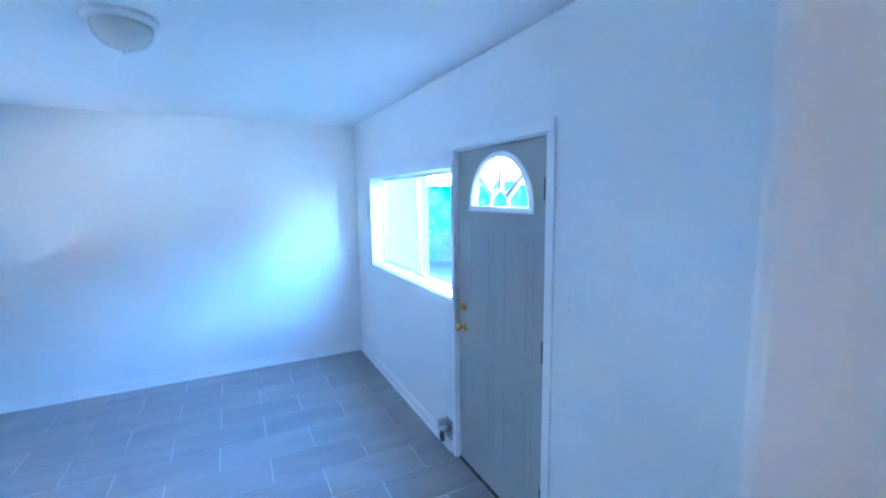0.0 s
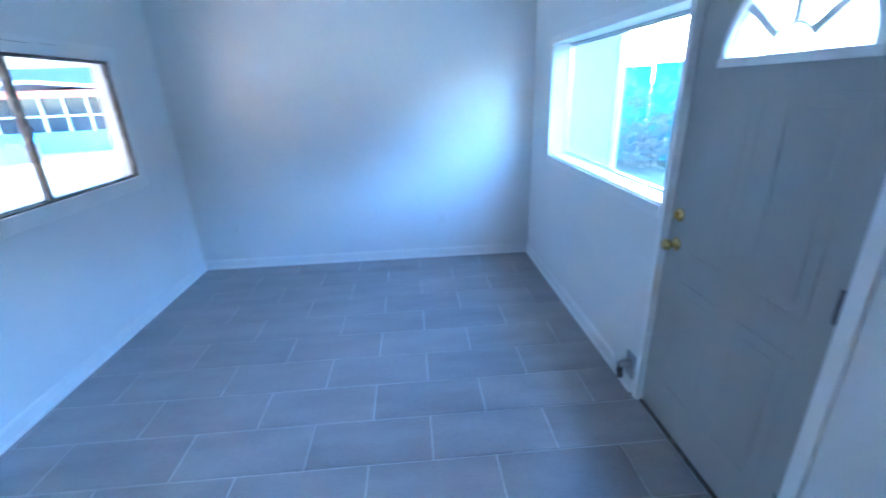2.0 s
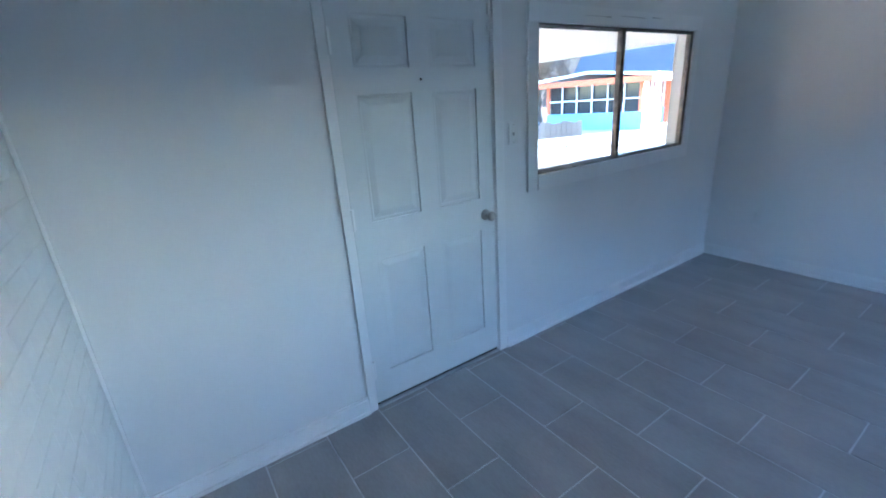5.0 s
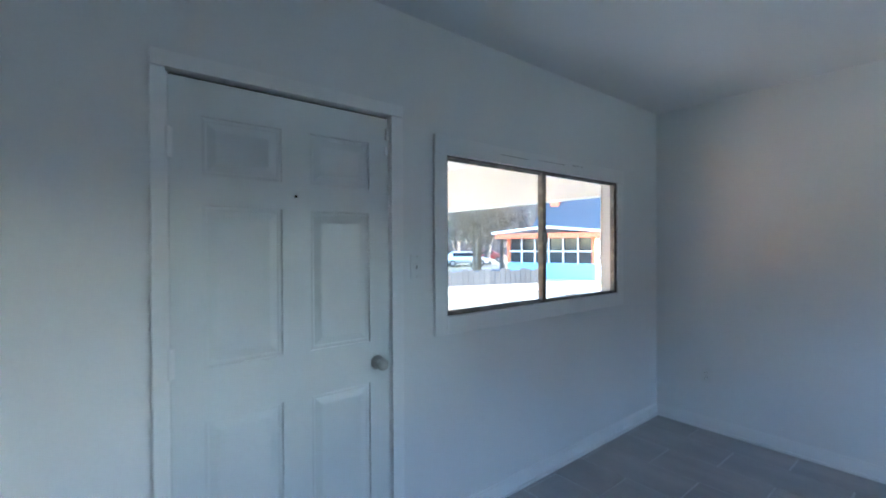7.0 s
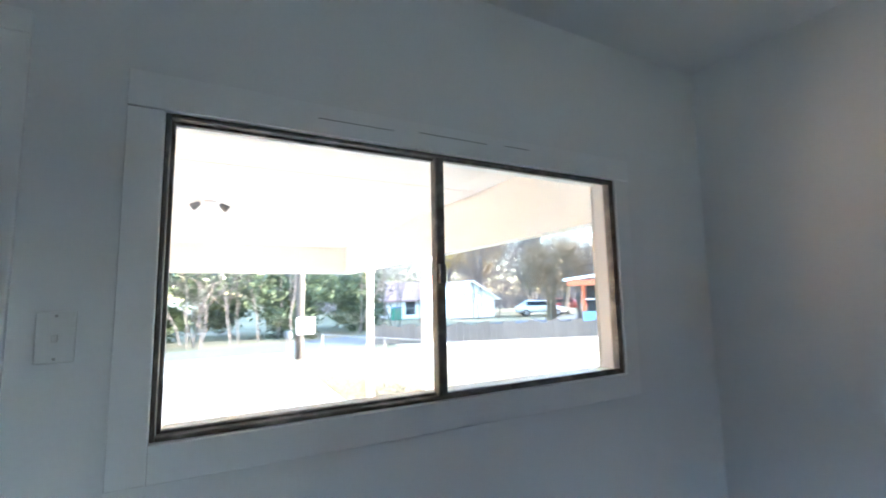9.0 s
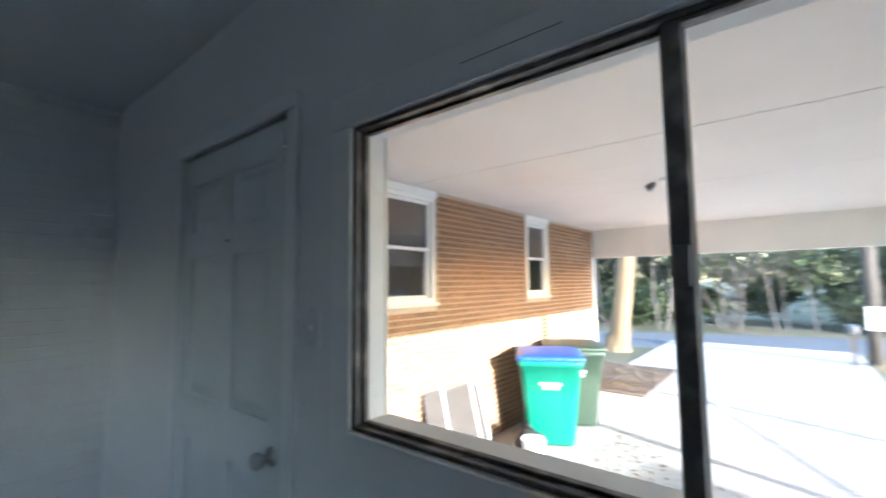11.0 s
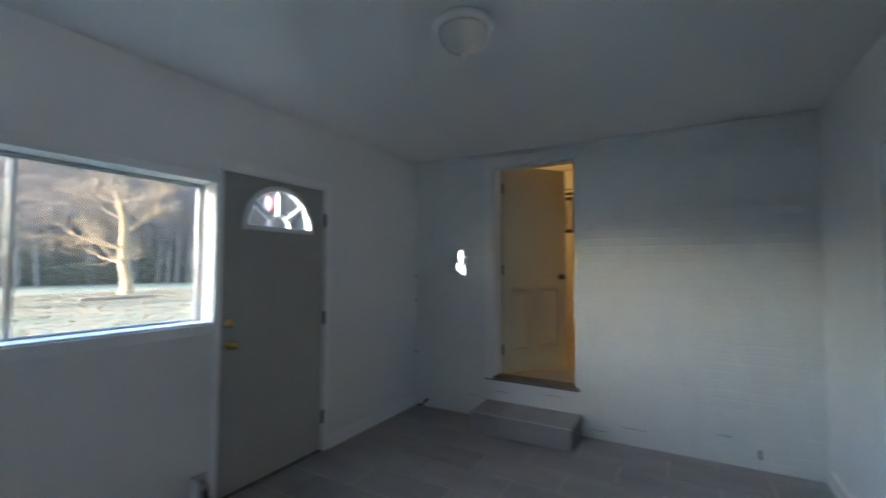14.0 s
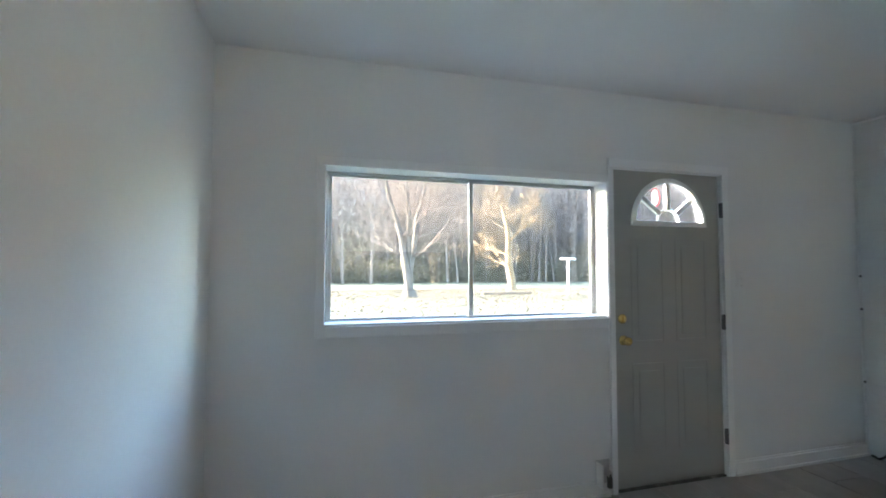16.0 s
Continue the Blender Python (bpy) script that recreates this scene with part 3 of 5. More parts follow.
part("threshold", boxes(((-0.115, 1.037, -0.006), (0.012, 1.899, 0.011)), bevel=0.003), ALUMINIUM, d2, "thin aluminium threshold")
# Shade over and under this leaf, drawn as solid dark strips.
part("shadow_strip", boxes(((-0.04, 1.04, 2.0315), (-0.008, 1.896, 2.0375)), ((-0.04, 1.04, 0.0125), (-0.005, 1.896, 0.0255))), DARK, d2, "dark strips standing in for shade in the door gaps")
chain = part("door_catch", boxes(((0.0, 1.878, 1.93), (0.014, 1.893, 1.985)), ((0.0, 1.872, 1.86), (0.010, 1.886, 1.90)), bevel=0.003), TRIM, d2, "white painted slide catch")

d3 = thing("door_3", "half open cream two panel door into the hall", "door", at=(2.405, -0.125, 0.418), turn=51, kind="structure")
part("door_leaf", boxes(((-0.755, -0.02, 0.0), (0.0, 0.018, 2.045)), bevel=0.003), CREAMDOOR, d3)
for a, b in ((-0.66, -0.43), (-0.325, -0.095)):
    for c, d in ((0.2, 0.82),):
        bm = bmesh.new()
        rings = []
        for off, y in ((0.0, 0.0175), (0.008, 0.033), (0.018, 0.035), (0.03, 0.0185), (0.036, 0.0185), (0.062, 0.03), (0.066, 0.031)):
            rings.append([bm.verts.new((u, y, z)) for u, z in ((a + off, c + off), (b - off, c + off), (b - off, d - off), (a + off, d - off))])
        for p, q in zip(rings, rings[1:]):
            for i in range(4):
                bm.faces.new((p[i], p[(i + 1) % 4], q[(i + 1) % 4], q[i]))
        bm.faces.new(rings[-1])
        part("panel_moulding", bm, CREAMDOOR, d3)
kb = lathe([(0.0, 0), (0.031, 0.0), (0.032, 0.006), (0.012, 0.014), (0.011, 0.03), (0.026, 0.045), (0.025, 0.06), (0.0, 0.066)], 20, "y")
part("door_knob", shift(kb, Matrix.Translation((-0.69, 0.018, 0.93))), HINGE, d3, "dark bronze door knob", True)
for z in (0.22, 1.0, 1.8):
    part("hinge", boxes(((-0.012, 0.017, z - 0.05), (0.012, 0.024, z + 0.05)), bevel=0.002), HINGE, d3)
dwc = thing("doorway_trim", "white painted casing and wooden sill of the house doorway", "trim", kind="structure")
a, b, c, d = DOORWAY
part("casing_board", boxes(((b, 0.001, c), (b + 0.085, 0.02, d)), bevel=0.003), TRIM, dwc)
part("casing_board", boxes(((a - 0.03, 0.001, d), (b + 0.085, 0.024, d + 0.085)), bevel=0.003), TRIM, dwc)
part("jamb", boxes(((b - 0.02, -0.145, c + 0.03), (b - 0.001, -0.001, d - 0.02)), ((a + 0.001, -0.145, c + 0.03), (a + 0.012, -0.001, d - 0.02)), ((a + 0.001, -0.145, d - 0.02), (b - 0.001, -0.001, d - 0.001)), bevel=0.002), TRIM, dwc)
part("sill", boxes(((a - 0.03, -0.15, c - 0.004), (b + 0.09, 0.014, c + 0.02)), bevel=0.004), WOOD, dwc, "worn bare wood door sill")
part("stop_gap", boxes(((a - 0.03, 0.0005, c - 0.011), (b + 0.09, 0.012, c - 0.0045))), DARK, dwc)

# the hall behind the half open door
structure("hall_floor", boxes(((0.32, -3.2, 0.3), (2.75, -0.141, 0.392))), HALLFLOOR, "cream tiled hall floor", "floor")
structure("hall_wall", boxes(((2.62, -3.2, 0.3), (2.75, -0.141, 2.8)), ((0.3, -3.2, 0.3), (0.4, -0.141, 2.8)), ((0.4, -2.3, 0.392), (2.62, -2.2, 2.8))), HALLWALL, "warm lit cream hall walls", "wall")
structure("hall_ceiling", boxes(((0.3, -3.2, 2.8), (2.75, -0.141, 2.815))), HALLWALL, "cream hall ceiling", "ceiling")
pic = thing("framed_picture", "dark framed picture with white mount on hall wall", "picture", at=(2.33, -2.2, 1.93))
part("picture_frame", boxes(((-0.2, 0.0, 0.0), (0.2, 0.025, 0.045)), ((-0.2, 0.0, 0.455), (0.2, 0.025, 0.5)), ((-0.2, 0.0, 0.045), (-0.155, 0.025, 0.455)), ((0.155, 0.0, 0.045), (0.2, 0.025, 0.455)), bevel=0.004), DARK, pic)
part("mount", boxes(((-0.155, 0.002, 0.045), (0.155, 0.01, 0.455))), CARDBOARD, pic, "pale picture mount")
part("print", boxes(((-0.09, 0.0102, 0.12), (0.09, 0.012, 0.38))), WOOD, pic)
shelf = thing("wall_shelf", "small dark wall shelf with rails in the hall", "shelf", at=(2.33, -2.2, 2.46))
part("shelf_board", boxes(((-0.25, 0.0, 0.0), (0.25, 0.1, 0.02)), bevel=0.003), DARK, shelf)
part("rail", boxes(((-0.25, 0.085, 0.06), (0.25, 0.095, 0.07)), ((-0.25, 0.0, 0.02), (-0.24, 0.095, 0.07)), ((0.24, 0.0, 0.02), (0.25, 0.095, 0.07))), DARK, shelf)

# ---- small fittings of the room ----
step = thing("entry_step", "low grey tiled step below the house doorway", "step", at=(1.625, 0.0, 0.0))
SW, SD, SH = 0.875, 0.385, 0.178
part("core", boxes(((0.004, 0.002, 0.0), (SW - 0.004, SD - 0.004, SH - 0.008))), GROUT, step)
part("tread_tile", boxes(((0.0, 0.002, SH - 0.008), (0.60, SD, SH)), bevel=0.002), STEPTILE, step)
part("tread_tile", boxes(((0.603, 0.002, SH - 0.008), (SW, SD, SH)), bevel=0.002), STEPTILE, step)
part("riser_tile", boxes(((0.0, SD - 0.004, 0.003), (0.60, SD + 0.004, SH - 0.01)), bevel=0.002), STEPTILE, step)
part("riser_tile", boxes(((0.603, SD - 0.004, 0.003), (SW, SD + 0.004, SH - 0.01)), bevel=0.002), STEPTILE, step)
part("side_tile", boxes(((-0.006, 0.003, 0.003), (0.003, SD, SH - 0.01)), bevel=0.002), STEPTILE, step)
part("side_tile", boxes(((SW - 0.003, 0.003, 0.003), (SW + 0.006, SD, SH - 0.01)), bevel=0.002), STEPTILE, step)
part("nosing_strip", boxes(((-0.004, SD - 0.002, SH - 0.009), (SW + 0.004, SD + 0.006, SH + 0.001)), bevel=0.002), GROUT, step, "pale grouted edge strip")

lamp = thing("ceiling_light", "flush ceiling light with frosted bowl and finial", "lamp", at=(1.69, 2.13, H))
part("base_pan", lathe([(0.0, 0.0), (0.135, 0.0), (0.14, -0.012), (0.128, -0.03), (0.11, -0.034), (0.0, -0.034)], 40), PLASTIC, lamp, "white round ceiling pan", True)
part("bowl", lathe([(0.0, -0.032), (0.112, -0.034), (0.113, -0.05), (0.104, -0.08), (0.08, -0.108), (0.045, -0.126), (0.0, -0.132)], 40), BOWL, lamp, "frosted glass bowl", True)
part("finial", lathe([(0.0, -0.13), (0.012, -0.131), (0.014, -0.138), (0.007, -0.144), (0.009, -0.15), (0.0, -0.156)], 18), PLASTIC, lamp, "white finial", True)


def plate(name, label, m, kind_of):
    """An outlet or switch plate whose front looks to local +y."""
    t = thing(name, label, kind_of)
    t.matrix_basis = m
    part("cover_plate", boxes(((-0.036, 0.0, -0.058), (0.036, 0.006, 0.058)), bevel=0.0025), PLASTIC, t)
    if kind_of == "outlet":
        for z in (-0.021, 0.021):
            s = part("socket", boxes(((-0.017, 0.005, z - 0.014), (0.017, 0.0085, z + 0.014)), bevel=0.002), PLASTIC, t)
            part("slot", boxes(((-0.008, 0.0083, z - 0.004), (-0.006, 0.0088, z + 0.006)), ((0.006, 0.0083, z - 0.004), (0.008, 0.0088, z + 0.006))), DARK, s)
    else:
        part("toggle", boxes(((-0.005, 0.005, -0.011), (0.005, 0.016, 0.006)), bevel=0.002), PLASTIC, t)
    for z in (-0.048, 0.048) if kind_of == "switch" else (0.0,):
        part("screw", boxes(((-0.003, 0.0055, z - 0.003), (0.003, 0.0072, z + 0.003)), bevel=0.0008), STEEL, t)
    return t


plate("wall_outlet", "white double outlet low on the end wall", pose(2.446, L, 0.416, 0, 0, 180), "outlet")
plate("wall_outlet", "white double outlet low on the end wall", pose(0.385, L, 0.42, 0, 0, 180), "outlet")
plate("light_switch", "white switch beside the grey door", pose(W, 1.175, 1.335, 0, 0, 90), "switch")
plate("light_switch", "white switch between door and carport window", pose(0.0, 2.05, 1.345, 0, 0, -90), "switch")
hole = thing("open_outlet_box", "narrow dark outlet slot in the painted brick", "outlet")
part("box_rim", boxes(((0.372, 0.0, 0.06), (0.398, 0.004, 0.155)), bevel=0.001), PLASTIC, hole)
part("slot", boxes(((0.378, 0.0042, 0.075), (0.391, 0.0055, 0.14))), DARK, hole)
vent = thing("pipe_connection", "grey metal valve box low beside the entry door", "valve", at=(W - 0.006, 2.31, 0.15))
part("back_plate", boxes(((-0.006, -0.045, -0.075), (0.002, 0.05, 0.075)), bevel=0.002), ALUMINIUM, vent)
part("side_flap", boxes(((-0.075, 0.044, -0.07), (-0.004, 0.049, 0.07)), bevel=0.0015), PLASTIC, vent, "white open flap")
part("pipe", shift(lathe([(0.0, 0), (0.024, 0.0), (0.024, 0.05), (0.018, 0.055), (0.018, 0.075), (0.0, 0.075)], 18, "x"), Matrix.Diagonal((-1, 1, 1, 1)) @ Matrix.Translation((0, 0, 0.015))), STEEL, vent, "", True)
part("outlet_elbow", tube([(-0.06, 0, 0.015), (-0.065, -0.003, -0.02), (-0.06, -0.006, -0.065)], 0.017, 12), DARKMETAL, vent, "dark pipe elbow", True)
stub = thing("cable_stub", "black capped cable end in the floor corner", "cable", at=(3.2, 0.05, 0.0))
part("cable", tube([(0.09, -0.03, 0.012), (0.03, 0.0, 0.014), (0.0, 0.015, 0.035), (-0.05, 0.03, 0.085)], 0.009, 8), BLACK, stub, "", True)
part("cap", tube([(-0.045, 0.028, 0.08), (-0.065, 0.034, 0.1)], 0.014, 10), BLACK, stub, "", True)
cr = thing("wall_crack", "thin dark cracks in the painted brick wall", "crack")
for x0, x1, z in ((1.12, 1.31, 0.131), (0.55, 0.64, 0.199), (1.42, 1.56, 0.067), (2.3, 2.42, 0.265), (1.8, 1.93, 0.3), (2.6, 2.7, 0.198)):
    part("crack_line", boxes(((x0, 0.0, z), (x1, 0.0012, z + 0.0024))), DARK, cr)
wire = thing("corner_cable", "thin white cable stapled down the room corner", "cable")
part("cable", tube([(W - 0.018, 0.02, z) if k % 2 else (W - 0.0165, 0.0215, z) for k, z in enumerate([H - 0.04 - 0.25 * i for i in range(10)])], 0.0035, 6), PLASTIC, wire)
for z in (0.55, 1.1, 1.35):
    part("staple", boxes(((W - 0.024, 0.015, z - 0.008), (W - 0.013, 0.027, z + 0.008)), bevel=0.001), HINGE, wire)


# ---- carport ----
structure("ground", boxes(((-900, -900, G - 0.4), (900, 900, G))), LAWN, "dry winter lawn reaching to the horizon", "ground")
structure("driveway", boxes(((-15.7, 0.0, G + 0.001), (-9.03, 4.62, G + 0.022)), ((-9.0, -0.01, G + 0.001), (-5.02, 4.62, G + 0.022)), ((-5.0, -0.01, G + 0.001), (-0.116, 4.62, G + 0.022)), bevel=0.004), CONCRETE, "sunlit concrete driveway slabs with joints", "driveway")
structure("road", shift(boxes(((-4.1, -400, G + 0.001), (0.0, 400, G + 0.012))), Matrix.Translation((-14.2, 1.0, 0)) @ Matrix.Rotation(radians(17), 4, "Z")), ASPHALT, "grey asphalt road past the driveway", "road")
bm = bmesh.new()
base = [bm.verts.new((x, y, G - 0.05)) for x, y in ((-13.6, 5.0), (-10.3, 5.0), (-0.2, 10.4), (-0.2, 70), (-19, 70), (-19, 9), (-13.6, 9))]
sheet = bmesh.ops.extrude_face_region(bm, geom=[bm.faces.new(base)])
bmesh.ops.translate(bm, vec=(0, 0, 0.056), verts=[v for v in sheet["geom"] if isinstance(v, bmesh.types.BMVert)])
structure("side_lawn", bm, DRYLAWN, "pale dormant lawn beyond the wire fence", "lawn")
GS = G + 0.022
CZ, BEAM = 2.545, 1.95
carport = structure("carport_ceiling", boxes(*[((a, 0.013, CZ), (b, 4.86, CZ + 0.04)) for a, b in ((-2.593, -0.116), (-4.543, -2.607), (-6.493, -4.557), (-8.25, -6.507))], bevel=0.002), CARPORTCEIL, "off-white carport ceiling boards with seams", "ceiling")
beam = thing("carport_beam", "cream painted boxed carport beams", "beam", kind="structure")
part("side_beam", boxes(((-8.4, 4.87, BEAM), (-0.116, 5.03, 2.66)), bevel=0.006), SIDING, beam)
part("end_beam", boxes(((-8.4, 0.013, BEAM + 0.01), (-8.25, 4.868, 2.66)), bevel=0.006), SIDING, beam)
part("edge_strip", boxes(((-8.42, 5.032, 2.58), (-0.116, 5.07, 2.82)), ((-8.44, 0.0, 2.6), (-8.402, 5.03, 2.82))), SIDING, beam)
post = thing("carport_post", "square white painted carport post with base", "post", at=(-6.72, 4.95, G), group="carport posts")
part("shaft", boxes(((-0.055, -0.055, 0.0), (0.055, 0.055, BEAM - G)), bevel=0.006), SIDING, post)
part("base_plate", boxes(((-0.08, -0.08, 0.0), (0.08, 0.08, 0.02)), bevel=0.004), SIDING, post)
part("collar", boxes(((-0.068, -0.068, BEAM - 0.07 - G), (0.068, 0.068, BEAM - G)), bevel=0.004), SIDING, post)
copy_thing(post, pose(-4.18, 4.95, G))
structure("side_wall_siding", boxes(((-0.123, 4.70, G), (-0.116, 4.865, 2.62))), SIDING, "cream painted wall end board", "wall")
structure("wing_wall", boxes(((W + 0.166, 4.76, G), (4.32, 4.86, 2.8))), WEATHERED, "weathered grey wing wall beside the house", "wall")
structure("roof_void", boxes(((-8.4, -0.14, 2.67), (W + 0.165, -0.05, 2.819)), ((-0.15, 4.6, 2.67), (W + 0.165, 4.7, 2.819)), ((W + 0.1, -0.05, 2.67), (W + 0.165, 4.6, 2.819)), ((-8.4, 4.9, 2.67), (-0.15, 5.0, 2.819)), ((-8.4, -0.05, 2.67), (-8.3, 4.9, 2.819))), SIDING, "white fascia under the roof edge", "fascia")
structure("house_inner_wall", boxes(((-8.4, -4.2, 0.3), (0.29, -4.1, 2.8)), ((-8.4, -4.1, 0.3), (-8.3, -0.141, 2.8)), ((-8.3, -4.1, 0.3), (0.29, -0.141, 0.39)), ((-8.3, -4.1, 2.7), (0.29, -0.141, 2.8)), ((0.19, -4.1, 0.39), (0.29, -0.141, 2.7))), HALLWALL, "dim cream walls inside the house", "wall")

spot = thing("spotlight", "twin dark spotlights under the carport ceiling", "lamp", at=(-4.15, 2.24, CZ))
part("canopy", lathe([(0, 0), (0.06, 0), (0.055, -0.02), (0.02, -0.03), (0, -0.03)], 20), PLASTIC, spot, "", True)
for s in (-1, 1):
    part("lamp_head", shift(lathe([(0, 0), (0.02, 0.0), (0.03, 0.03), (0.045, 0.09), (0.045, 0.1), (0.0, 0.09)], 16), Matrix.Translation((0, s * 0.1, -0.03)) @ Matrix.Rotation(radians(-125 * s), 4, "X")), HINGE, spot, "dark lamp head", True)


def sash_window(name, o, label):
    """A white double-hung window in the brick wall, facing +y."""
    a, b, c, d = o
    t = thing(name, label, "window", kind="structure")
    f = 0.05
    part("window_frame", boxes(((a + 0.001, -0.13, c + 0.001), (a + f, 0.012, d - 0.001)), ((b - f, -0.13, c + 0.001), (b - 0.001, 0.012, d - 0.001)), ((a + f, -0.13, d - f), (b - f, 0.012, d - 0.001)), ((a + f, -0.13, c + 0.001), (b - f, 0.012, c + f)), bevel=0.003), TRIM, t)
    m = (c + d) / 2
    for z0, z1, y in ((c + f, m + 0.018, -0.06), (m - 0.018, d - f, -0.035)):
        s = part("sash", boxes(((a + f, y - 0.02, z0), (a + f + 0.035, y, z1)), ((b - f - 0.035, y - 0.02, z0), (b - f, y, z1)), ((a + f + 0.035, y - 0.02, z0), (b - f - 0.035, y, z0 + 0.036)), ((a + f + 0.035, y - 0.02, z1 - 0.036), (b - f - 0.035, y, z1)), bevel=0.002), TRIM, t)
        part("pane", boxes(((a + f + 0.03, y - 0.012, z0 + 0.03), (b - f - 0.03, y - 0.009, z1 - 0.03))), FROST, s, "dim reflecting glass").visible_shadow = False
    part("window_sill", boxes(((a - 0.03, -0.01, c - 0.035), (b + 0.03, 0.045, c + 0.0)), bevel=0.004), TRIM, t, "white painted sill")
    part("head_board", boxes(((a - 0.03, 0.001, d), (b + 0.03, 0.028, CZ - 0.004)), bevel=0.004), TRIM, t, "white board above the window")
    return t


sash_window("window_3", BWIN_A, "white double-hung window in the brick wall")
sash_window("window_4", BWIN_B, "white double-hung window in the brick wall")
sash_window("window_5", BWIN_C, "narrow white double-hung window in the brick wall")
part("mullion_board", boxes(((BWIN_A[1] + 0.002, 0.001, BWIN_A[2] - 0.035), (BWIN_B[0] - 0.002, 0.02, 2.46)), bevel=0.003), TRIM, bpy.data.objects["window_3"])


def wheelie_bin(at, turn, body_mat, lid_mat, label):
    t = thing("wheeled_bin", label, "bin", at=at, turn=turn, group="wheeled bins by the brick wall")
    t.scale = (1.28, 1.2, 1.14)

    def loft(sections, name, m, lab="", cap=True):
        bm = bmesh.new()
        rings = []
        for z, w, d0, d1, r in sections:
            ring = []
            for cx, cy, a0 in ((w - r, d1 - r, 0), (-w + r, d1 - r, 90), (-w + r, d0 + r, 180), (w - r, d0 + r, 270)):
                for k in range(5):
                    a = radians(a0 + 22.5 * k)
                    ring.append(bm.verts.new((cx + r * math.cos(a), cy + r * math.sin(a), z)))
            rings.append(ring)
        for p, q in zip(rings, rings[1:]):
            for i in range(len(p)):
                bm.faces.new((p[i], p[(i + 1) % len(p)], q[(i + 1) % len(p)], q[i]))
        bm.faces.new(rings[0])
        bm.faces.new(rings[-1])
        return part(name, bm, m, t, lab, True)

    loft([(0.02, 0.21, -0.2, 0.22, 0.05), (0.06, 0.225, -0.22, 0.24, 0.06), (0.55, 0.265, -0.28, 0.31, 0.06), (0.88, 0.29, -0.33, 0.36, 0.06), (0.885, 0.31, -0.35, 0.385, 0.06), (0.95, 0.315, -0.355, 0.39, 0.06)], "bin_body", body_mat)
    loft([(0.951, 0.325, -0.4, 0.405, 0.06), (0.985, 0.325, -0.4, 0.405, 0.06), (0.992, 0.318, -0.392, 0.396, 0.06), (1.004, 0.25, -0.33, 0.32, 0.06), (1.008, 0.15, -0.2, 0.2, 0.06)], "lid", lid_mat, "hinged plastic lid")
    part("handle", tube([(-0.24, -0.37, 0.93), (-0.24, -0.45, 0.96), (0.24, -0.45, 0.96), (0.24, -0.37, 0.93)], 0.017, 8), body_mat, t, "", True)
    for s in (-1, 1):
        w = part("wheel", shift(lathe([(0.0, -0.025), (0.1, -0.025), (0.125, -0.015), (0.125, 0.015), (0.1, 0.025), (0.0, 0.025)], 24, "x"), Matrix.Translation((s * 0.25, -0.24, 0.125))), BLACK, t, "black rubber wheel")
        part("hub", shift(lathe([(0, -0.03), (0.04, -0.03), (0.04, 0.03), (0, 0.03)], 12, "x"), Matrix.Translation((s * 0.25, -0.24, 0.125))), HINGE, w)
    for k, z in enumerate((0.70, 0.655)):
        part("printed_bar", shift(boxes(((-0.1 + 0.02 * k, 0, -0.014), (0.1 - 0.03 * k, 0.003, 0.014))), Matrix.Translation((0, 0.336 + 0.0 - 0.008 * k, z)) @ Matrix.Rotation(radians(-8), 4, "X")), PLASTIC, t, "white printed marking")
    part("label_sticker", shift(boxes(((0, -0.05, -0.11), (0.003, 0.07, 0.11)), bevel=0.001), Matrix.Translation((0.285, 0.12, 0.75)) @ Matrix.Rotation(radians(4.5), 4, "Y")), PLASTIC, t, "white paper sticker")
    return t


wheelie_bin((-4.56, 0.66, GS), -62, BINGREEN, BINBLUE, "green wheeled bin with blue lid by the brick wall")
wheelie_bin((-5.45, 0.62, GS), -60, BINDARK, BINDARK, "dark green wheeled bin by the brick wall")
bucket = thing("bucket", "white plastic bucket on the driveway concrete", "bucket", at=(-3.74, 0.84, GS))
part("pail", lathe([(0, 0), (0.105, 0), (0.11, 0.01), (0.13, 0.26), (0.137, 0.262), (0.137, 0.285), (0.125, 0.285), (0.12, 0.25), (0.0, 0.24)], 28), PLASTIC, bucket, "", True)
sack = thing("rubbish_bag", "crumpled black plastic bag beside the bins", "bag", at=(-3.98, 0.66, GS))
bag = bmesh.new()
bmesh.ops.create_icosphere(bag, subdivisions=3, radius=0.17)
for v in bag.verts:
    v.co = v.co * (1 + 0.3 * noise.noise(v.co * 9)) + Vector((0, 0, 0.13))
    v.co.z = max(v.co.z, 0.0)
part("bag", bag, BLACK, sack, "", True)
part("knot", tube([(0, 0, 0.27), (0.02, 0.01, 0.33), (0.06, 0.02, 0.37)], 0.022, 7), BLACK, sack, "", True)
for x0, w, h, lean in ((-3.05, 0.31, 0.86, 12), (-3.61, 0.5, 0.84, 13), (-3.8, 0.13, 0.8, 14)):
    t = thing("leaning_screen", "dusty grey window screen with white edge leaning on brick", "screen", at=(x0, 0.22, GS), group="screens leaning on the brick wall")
    part("screen_panel", shift(boxes(((0, 0.003, 0.02), (w, 0.016, h - 0.02)), bevel=0.003), Matrix.Rotation(radians(lean), 4, "X")), SCREENGREY, t)
    part("edge_strip", shift(boxes(((-0.035, -0.002, 0), (-0.001, 0.024, h + 0.01)), bevel=0.003), Matrix.Rotation(radians(lean), 4, "X")), PLASTIC, t, "white frame strip")
    for z in (0.0, h - 0.018):
        part("rail", shift(boxes(((0, 0, z), (w, 0.02, z + 0.018)), bevel=0.002), Matrix.Rotation(radians(lean), 4, "X")), FENCEGREY, t)
